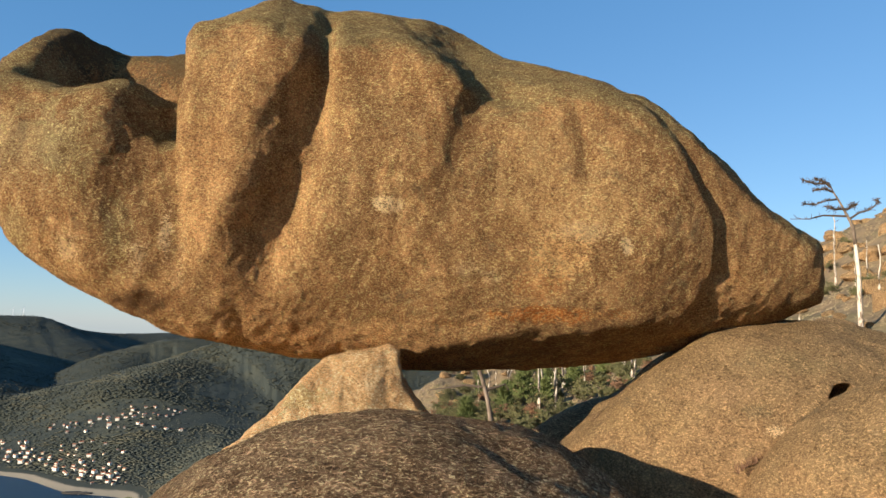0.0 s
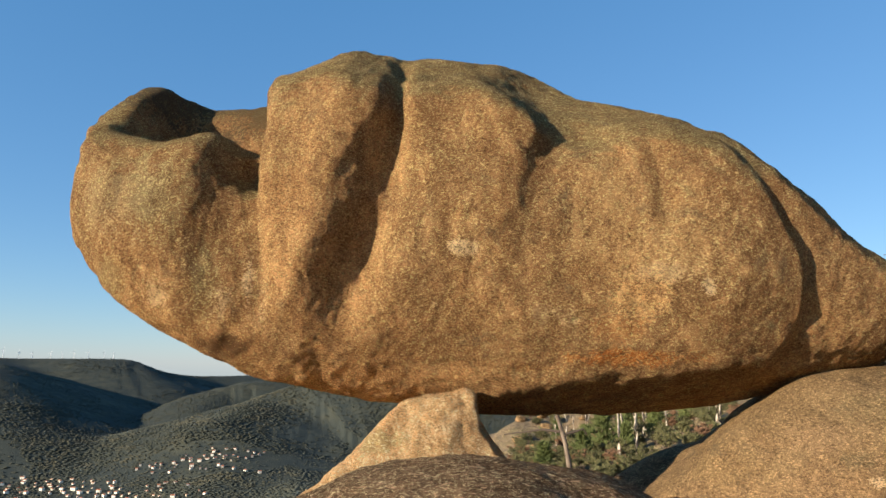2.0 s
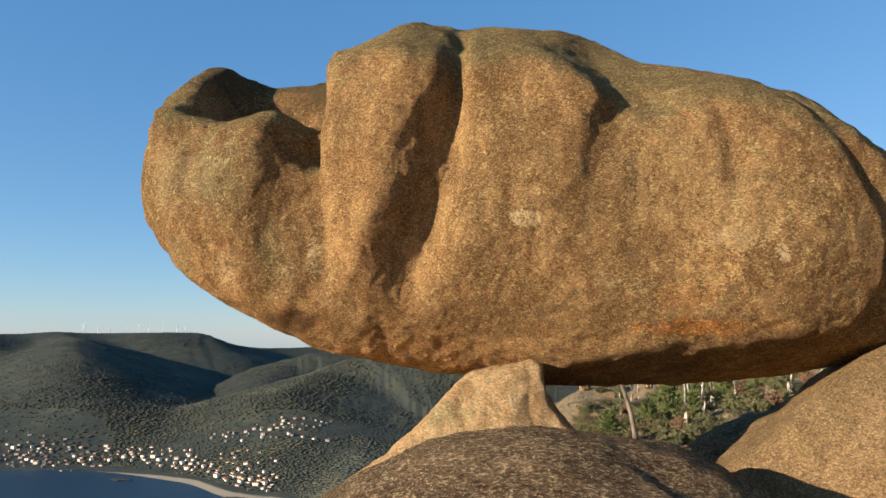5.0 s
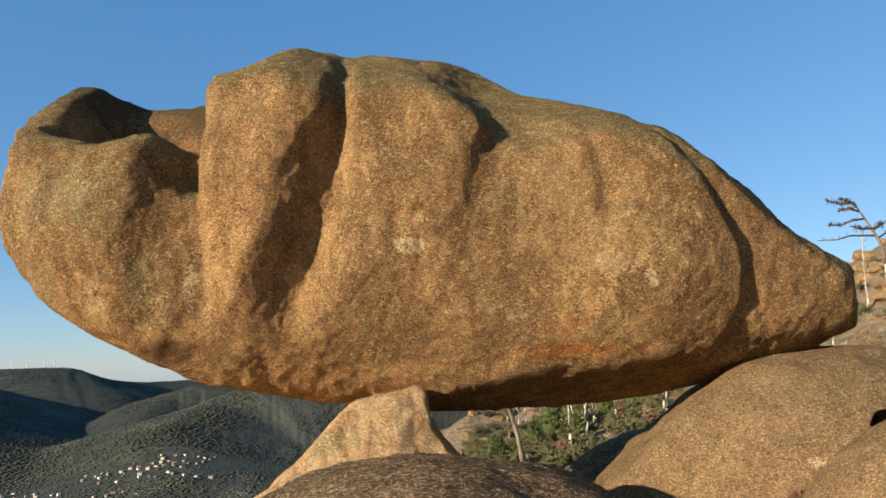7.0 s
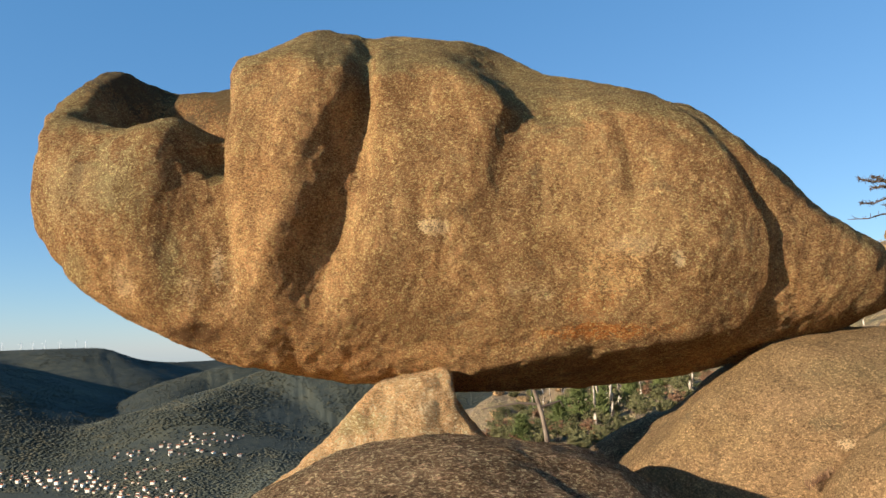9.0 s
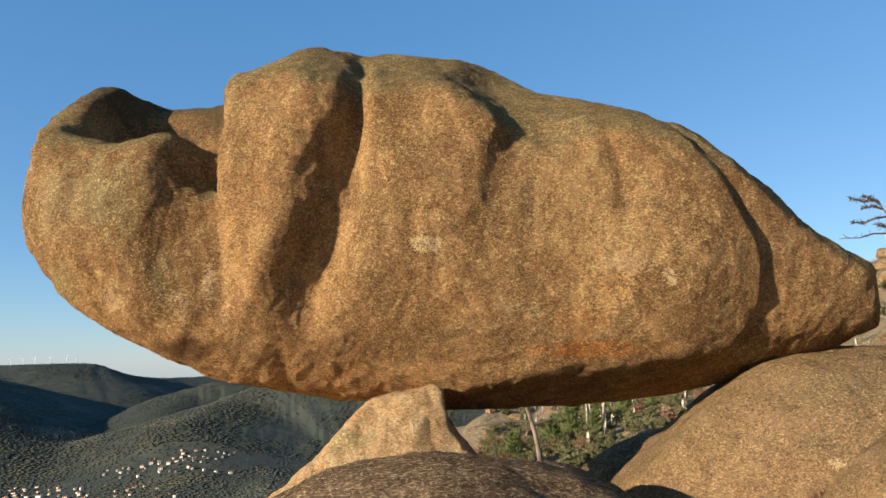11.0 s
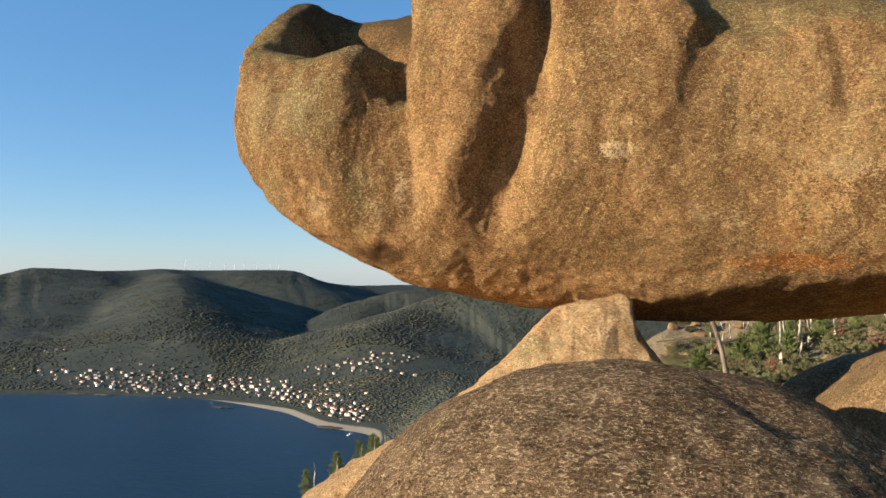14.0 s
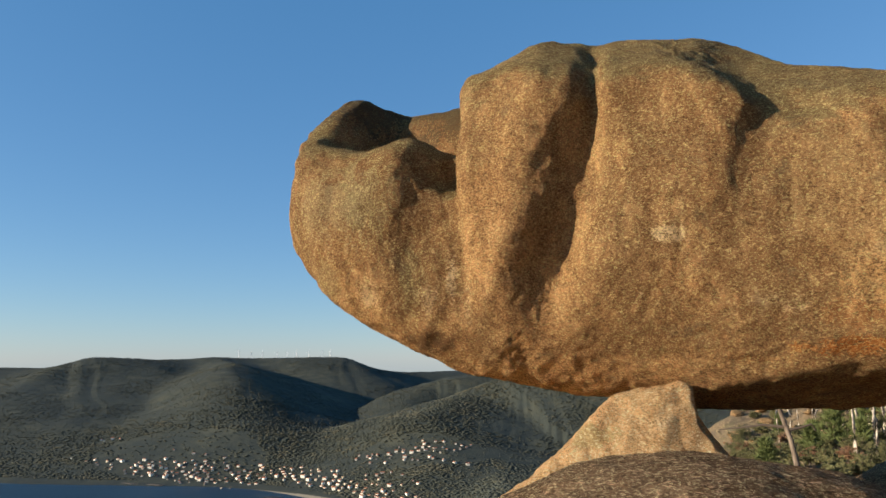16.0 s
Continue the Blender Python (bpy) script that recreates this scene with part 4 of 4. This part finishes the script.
def tufts(centres, length, width, count, material, name, parent, rise=0.5, seed=1):
    """Sprays of narrow blades round centres, as one mesh."""
    g = np.random.RandomState(seed)
    c = np.repeat(np.asarray(centres, float), count, 0)
    n = len(c)
    way = g.normal(size=(n, 3))
    way[:, 2] = np.abs(way[:, 2]) * rise + rise * 0.6
    way /= np.linalg.norm(way, axis=1)[:, None]
    side = np.cross(way, g.normal(size=(n, 3)))
    side /= np.linalg.norm(side, axis=1)[:, None]
    ln = length * g.uniform(0.6, 1.3, (n, 1))
    a, b = c - side * width / 2, c + side * width / 2
    mid1, mid2 = c + way * ln * 0.6 + side * width * 0.5, c + way * ln * 0.6 - side * width * 0.5
    tip = c + way * ln
    v = np.stack([a, b, mid1, tip, mid2], 1).reshape(-1, 3)
    f = (np.array([0, 1, 2, 3, 4])[None] + 5 * np.arange(n)[:, None])
    return mesh_part(name, v.tolist(), f.tolist(), material, parent)


def young_pine(tall, seed):
    g = random.Random(seed)
    p = thing("pine_tree", (0, 0, 0), "young green pine tree on the stony slope", "tree", "young pines behind the rock")
    bm = bmesh.new()
    bend = g.uniform(-0.1, 0.1)
    axis = [Vector((bend * (h / tall) ** 2, 0, h)) for h in (-0.3, tall * 0.3, tall * 0.7, tall)]
    tube(bm, axis, (0.05 * tall / 2, 0.04 * tall / 2, 0.02 * tall / 2, 0.006), 7)
    centres = []
    for k in range(34):
        h = tall * (0.12 + 0.86 * (k / 33.0))
        reach = (tall * 0.36) * (1 - 0.82 * k / 33.0) * g.uniform(0.6, 1.2)
        ang = k * 2.4 + g.uniform(-0.4, 0.4)
        tip = Vector((math.cos(ang) * reach, math.sin(ang) * reach, h + reach * 0.35))
        tube(bm, (Vector((0, 0, h)), tip * 0.6 + Vector((0, 0, h * 0.4)), tip), (0.012 * tall / 2, 0.009, 0.004), 4)
        for s in range(5):
            q = Vector((0, 0, h)).lerp(tip, 0.35 + 0.65 * s / 4)
            centres.append((q.x + g.uniform(-0.06, 0.06), q.y + g.uniform(-0.06, 0.06), q.z + g.uniform(-0.03, 0.06)))
    part("trunk", bm, bark_mat, p, smooth=True)
    tufts(centres, 0.2 + 0.04 * tall, 0.022, 16, needle_mat, "crown", p, 0.6, seed)
    return p


def shrub(wide, seed, material, label, category="shrub", group="scrub behind the rock"):
    g = random.Random(seed)
    p = thing("shrub", (0, 0, 0), label, category, group)
    bm = bmesh.new()
    centres = []
    for k in range(16):
        ang, reach = g.uniform(0, 6.28), wide * 0.5 * g.random() ** 0.5
        tip = Vector((math.cos(ang) * reach, math.sin(ang) * reach, wide * (0.75 - 0.9 * (reach / wide) ** 2) * g.uniform(0.6, 1.0)))
        tube(bm, ((0, 0, -0.1), tip * 0.5 + Vector((0, 0, 0.05)), tip), (0.015, 0.01, 0.004), 4)
        for s in range(6):
            q = tip * (0.5 + 0.5 * s / 5)
            centres.append((q.x + g.uniform(-0.12, 0.12) * wide, q.y + g.uniform(-0.12, 0.12) * wide, q.z + g.uniform(-0.08, 0.08) * wide))
    part("woody_stem", bm, bark_mat, p)
    tufts(centres, 0.11, 0.017, 22, material, "foliage", p, 0.5, seed)
    return p


def bare_trunk(tall, seed):
    g = random.Random(seed)
    p = thing("dead_tree", (0, 0, 0), "slim bleached dead tree trunk with broken branch stubs", "dead tree", "dead trunks on the slope")
    bm = bmesh.new()
    sway = [Vector((g.uniform(-0.05, 0.05) * tall * k / 5, g.uniform(-0.03, 0.03) * tall * k / 5, tall * (k / 5.0) - 0.3 * (k == 0))) for k in range(6)]
    tube(bm, sway, [0.022 * tall * (1 - 0.14 * k) + 0.01 for k in range(6)], 8)
    part("trunk", bm, pale_bark, p, smooth=True)
    for k in range(6):
        bm = bmesh.new()
        q = sway[2 + k % 4]
        ang = g.uniform(0, 6.28)
        out = Vector((math.cos(ang), math.sin(ang), 0.4)) * g.uniform(0.15, 0.5) * (tall / 4)
        tube(bm, (q, q + out * 0.6, q + out + Vector((0, 0, 0.1))), (0.02, 0.014, 0.005), 5)
        part("branch", bm, twig_mat, p)
    return p


def set_down(proto, places):
    for k, (x, y, turn, lift) in enumerate(places):
        m4 = pose(x, y, float(land(x, y)) + lift, 0, 0, turn)
        if k == 0:
            proto.matrix_basis = m4
        else:
            copy_thing(proto, m4)


# the crooked dead pine against the sky
pine = thing("crooked_pine", (16.91, 30.0, float(land(16.91, 30.0))), "tall crooked dying pine with a bleached trunk and bare twigs", "tree")
LIFT = 1.5 - float(land(16.91, 30.0))
bm = bmesh.new()
axis = ((0.0, -1.6), (0.0, 0.0), (-0.01, 2.2), (-0.08, 3.45), (-0.14, 4.21), (-0.33, 4.56), (-0.61, 5.08), (-0.92, 5.61), (-1.05, 5.92))
spine = [(a, 0.03 * math.sin(b * 2), b + LIFT + 0.2) for a, b in axis]
tube(bm, spine[:4], (0.12, 0.105, 0.085, 0.07), 9)
part("trunk", bm, pale_bark, pine, "bleached peeling trunk", True)
bm = bmesh.new()
tube(bm, spine[3:], (0.07, 0.065, 0.06, 0.045, 0.03, 0.02), 9)
part("upper_trunk", bm, bark_mat, pine, "dark barked upper trunk", True)
BOUGHS = (((-1.04, 5.97), (-1.6, 5.96), (-2.09, 6.11)), ((-0.92, 5.61), (-1.3, 5.72), (-1.69, 5.65)), ((-0.77, 5.31), (-1.31, 5.21), (-1.64, 5.08), (-2.12, 5.1)),
         ((-0.39, 4.91), (-0.95, 4.86), (-1.31, 4.97)), ((-0.38, 4.61), (-1.33, 4.64), (-2.03, 4.44), (-2.66, 4.48)),
         ((-0.29, 4.49), (0.14, 4.76), (0.54, 4.88), (0.81, 5.17), (0.98, 5.29)), ((-0.39, 4.87), (-0.01, 5.09)), ((-1.0, 5.8), (-1.3, 6.0), (-1.7, 6.15)))
g = random.Random(5)
for k, limb in enumerate(BOUGHS):
    bm = bmesh.new()
    pts = [Vector((a, g.uniform(-0.25, 0.25) * (i > 0), b + LIFT + 0.2)) for i, (a, b) in enumerate(limb)]
    tube(bm, pts, [0.05 * (1 - 0.75 * i / (len(pts) - 1)) for i in range(len(pts))], 6)
    for s in range(80 if k != 4 else 8):
        f = g.uniform(0.25, 1.0) * (len(pts) - 1)
        q = pts[int(min(f, len(pts) - 1.001))].lerp(pts[min(int(f) + 1, len(pts) - 1)], f - int(f))
        way = Vector((g.uniform(-1, 1), g.uniform(-1, 1), g.uniform(-0.5, 1))).normalized() * g.uniform(0.08, 0.26)
        tube(bm, (q, q + way * 0.5 + Vector((0, 0, 0.02)), q + way), (0.014, 0.011, 0.005), 4)
    part("branch", bm, twig_mat, pine, "dark bare branch with fine twigs")

# the leaning pine seen under the rock
lean = thing("leaning_pine", (1.72, 26.0, float(land(1.72, 26.0))), "leaning grey pine trunk with long bent branches", "tree")
drop = -1.6 - float(land(1.72, 26.0))
bm = bmesh.new()
tube(bm, ((0.1, 0, drop - 1.5), (0.0, 0, drop), (-0.12, 0, drop + 0.7), (-0.4, 0, drop + 1.7), (-0.75, 0.1, drop + 3.0), (-0.9, 0.1, drop + 4.2)), (0.1, 0.085, 0.075, 0.068, 0.06, 0.04), 8)
part("trunk", bm, bark_mat, lean, "", True)
for limb in (((-0.3, 1.1), (-0.9, 1.15), (-1.5, 1.05), (-2.2, 0.95)), ((-0.2, 1.0), (0.2, 1.1), (0.5, 1.2), (0.62, 1.0)), ((-0.5, 2.0), (-1.2, 2.3), (-1.8, 2.2)), ((-0.7, 2.8), (0.1, 3.1), (0.6, 3.0))):
    bm = bmesh.new()
    tube(bm, [(a, 0.05 * i, drop + b) for i, (a, b) in enumerate(limb)], [0.055 - 0.012 * i for i in range(len(limb))], 6)
    part("branch", bm, twig_mat, lean)

g = random.Random(21)


def spread(count, x0, x1, y0, y1):
    return [(g.uniform(x0, x1), g.uniform(y0, y1), g.uniform(0, 360), 0.0) for _ in range(count)]


set_down(young_pine(1.9, 31), [(3.75, 34, 0, 0), (7.2, 40, 90, 0), (9.0, 46, 10, 0), (11.5, 44, 200, 0)] + spread(9, 3, 16, 42, 66))
set_down(young_pine(1.2, 32), [(1.0, 29, 0, 0), (-0.9, 24.5, 40, 0.3), (2.7, 32, 120, 0), (4.6, 33, 220, 0), (6.4, 36, 20, 0), (8.2, 38, 80, 0)] + spread(8, 1, 12, 34, 56))
set_down(shrub(1.0, 41, shrub_mat, "olive green gorse shrub among dry grass"), spread(110, 0, 15, 26, 60) + spread(30, 14, 34, 34, 60))
set_down(shrub(0.7, 42, shrub_mat, "low dull green shrub among dry grass"), spread(110, 0, 13, 24, 52) + spread(30, 14, 34, 34, 60))
set_down(shrub(0.9, 43, bracken_mat, "heap of dead red-brown bracken", "bracken"), [(0.2, 28, 0, 0), (-0.4, 28.5, 80, 0), (0.7, 29, 150, 0), (-0.9, 28, 220, 0)] + spread(26, -2, 10, 24, 44))
set_down(bare_trunk(2.6, 51), [(21.3, 36, 0, 0), (5.0, 33, 50, 0), (6.0, 37, 140, 0)] + spread(14, 2, 14, 30, 55) + spread(5, 22, 32, 42, 60))
set_down(bare_trunk(1.8, 52), [(19.3, 42, 0, 0), (17.8, 37, 60, 0), (4.4, 29, 20, 0)] + spread(16, 2, 12, 28, 50) + spread(5, 20, 32, 40, 58))
set_down(bare_trunk(3.6, 53), [(23.2, 38, 0, 0), (24.5, 46, 90, 0)] + spread(8, 4, 16, 40, 60))

# dry grass on the slope
gr = np.random.RandomState(3)
n = 5000
x = np.concatenate([gr.uniform(-2, 13, n), gr.uniform(14, 36, n)])
y = np.concatenate([gr.uniform(17, 50, n), gr.uniform(26, 64, n)])
grass = tufts(np.stack([x, y, land(x, y) - 0.03], 1), 0.16, 0.01, 10, grass_mat, "dry_grass", None, 1.2, 8)
tagged(grass, "pale dry grass among the stones on the slope", "grass", "", "stuff")


def stone(seed):
    g = np.random.RandomState(seed)
    way = g.normal(size=(9, 3))
    way /= np.linalg.norm(way, axis=1)[:, None]
    off = g.uniform(0.35, 0.7, 9)

    def field(x, y, z):
        f = egg(x, y, z, (0, 0, 0), (1.05, 0.85, 0.7))
        for w, d in zip(way, off):
            f = meet(f, x * w[0] + y * w[1] + z * w[2] - d, 0.08)
        return f + 0.12 * lump(x, y, z, 0.5, 3, 0.5, 3.0 * seed)
    ob = carve("hillside_rock", field, (-1.5, -1.4, -1.2), (1.5, 1.4, 1.2), 0.1, granite_tan, 0.0)
    return tagged(ob, "weathered tan granite rock half sunk in the slope", "rock", "rocks on the slope")


for seed in (1, 2, 3, 4):
    proto = stone(seed)
    places = [(g.uniform(15, 40), g.uniform(30, 66), g.uniform(0, 360), 0.25 + 1.0 * g.random() ** 2.2) for _ in range(78)] + [(g.uniform(-1, 13), g.uniform(24, 52), g.uniform(0, 360), g.uniform(0.25, 0.7)) for _ in range(9)]
    for k, (x, y, turn, size) in enumerate(places):
        m4 = pose(x, y, float(land(x, y)) + 0.1 * size, 0, 0, turn) @ Matrix.Diagonal((size, size, size * 0.9, 1))
        if k == 0:
            proto.matrix_basis = m4
        else:
            dup = copy_thing(proto, m4)
            dup.matrix_basis = m4

# trees at the foot of the near slope, above the bay
set_down(young_pine(3.2, 33), [(-30, 70, 0, 0), (-33, 71, 50, 0), (-27, 66, 90, 0), (-36, 78, 140, 0), (-31, 77, 200, 0), (-38, 74, 10, 0)])
set_down(bare_trunk(3.0, 54), [(-29, 68, 0, 0), (-32, 69, 50, 0), (-34, 73, 90, 0), (-28, 72, 140, 0), (-35, 70, 220, 0), (-26, 64, 300, 0)])

# a dry tuft in the crevice between the two tan boulders
nook = thing("grass_tuft", (2.74, 6.74, 0.4), "small dry grass tuft in the crevice between boulders", "grass")
tufts([(0.02 * k, 0.01 * k * (-1) ** k, 0.01 * k) for k in range(-6, 9)], 0.08, 0.005, 10, bracken_mat, "foliage", nook, 1.0, 77)

# ---- a moored boat and low rocks at the beach ----
m = Nodes("boat_paint", 0.4)
boat_mat = m.done(m.mix(m.noise(1.2, 4), (0.8, 0.8, 0.78), (0.7, 0.7, 0.68)))
boat = thing("motor_boat", (-455, 1027, SEA), "small white motor boat moored off the beach", "boat", turn=70)
bm = bmesh.new()
stations = ((-5.5, 1.5), (-2.5, 1.8), (1.5, 1.7), (4.2, 1.0), (6.0, 0.08))
rings = [[bm.verts.new(p) for p in ((s, -w, 1.3 + 0.04 * s), (s, -0.6 * w, -0.3), (s, 0.6 * w, -0.3), (s, w, 1.3 + 0.04 * s))] for s, w in stations]
for p, q in zip(rings, rings[1:]):
    for k in range(4):
        bm.faces.new((p[k], q[k], q[(k + 1) % 4], p[(k + 1) % 4]))
bm.faces.new(rings[0][::-1])
bm.faces.new(rings[-1])
bmesh.ops.recalc_face_normals(bm, faces=bm.faces)
part("hull", bm, boat_mat, boat)
bm = bmesh.new()
box(bm, (-1.8, -1.1, 1.2), (1.6, 1.1, 2.9))
bmesh.ops.bevel(bm, geom=bm.edges[:], offset=0.25, segments=2, affect="EDGES")
cabin = part("cabin", bm, boat_mat, boat)
bm = bmesh.new()
box(bm, (1.5, -0.8, 2.1), (1.64, 0.8, 2.6))
part("windscreen", bm, glass_mat, cabin)
m = Nodes("wet_rock", 0.6)
reef_mat = m.done(m.mix(m.ramp(m.noise(0.4, 5, 0.7), 0.35, 0.65), (0.03, 0.026, 0.022), (0.085, 0.07, 0.055)))
for k, (rx, ry, wide, deep) in enumerate(((-763, 1164, 20, 9), (-512, 1066, 17, 7), (-496, 1064, 12, 6), (-1120, 1196, 24, 5), (-1060, 1202, 20, 4))):
    bm = bmesh.new()
    bmesh.ops.create_icosphere(bm, subdivisions=4, radius=1.0)
    for v in bm.verts:
        c = v.co.copy()
        swell = 1 + 0.45 * float(lump(np.array([c.x + 9 * k]), np.array([c.y]), np.array([c.z]), 0.55, 4, 0.55, 3.0 + k)[0])
        v.co = Vector((c.x * wide * swell, c.y * deep * swell, c.z * 2.2 * swell))
    reef = part("shore_rock", bm, reef_mat)
    reef.location = (rx, ry, SEA + 0.3)
    tagged(reef, "low dark wet rocks at the edge of the bay", "rock", "rocks at the beach")
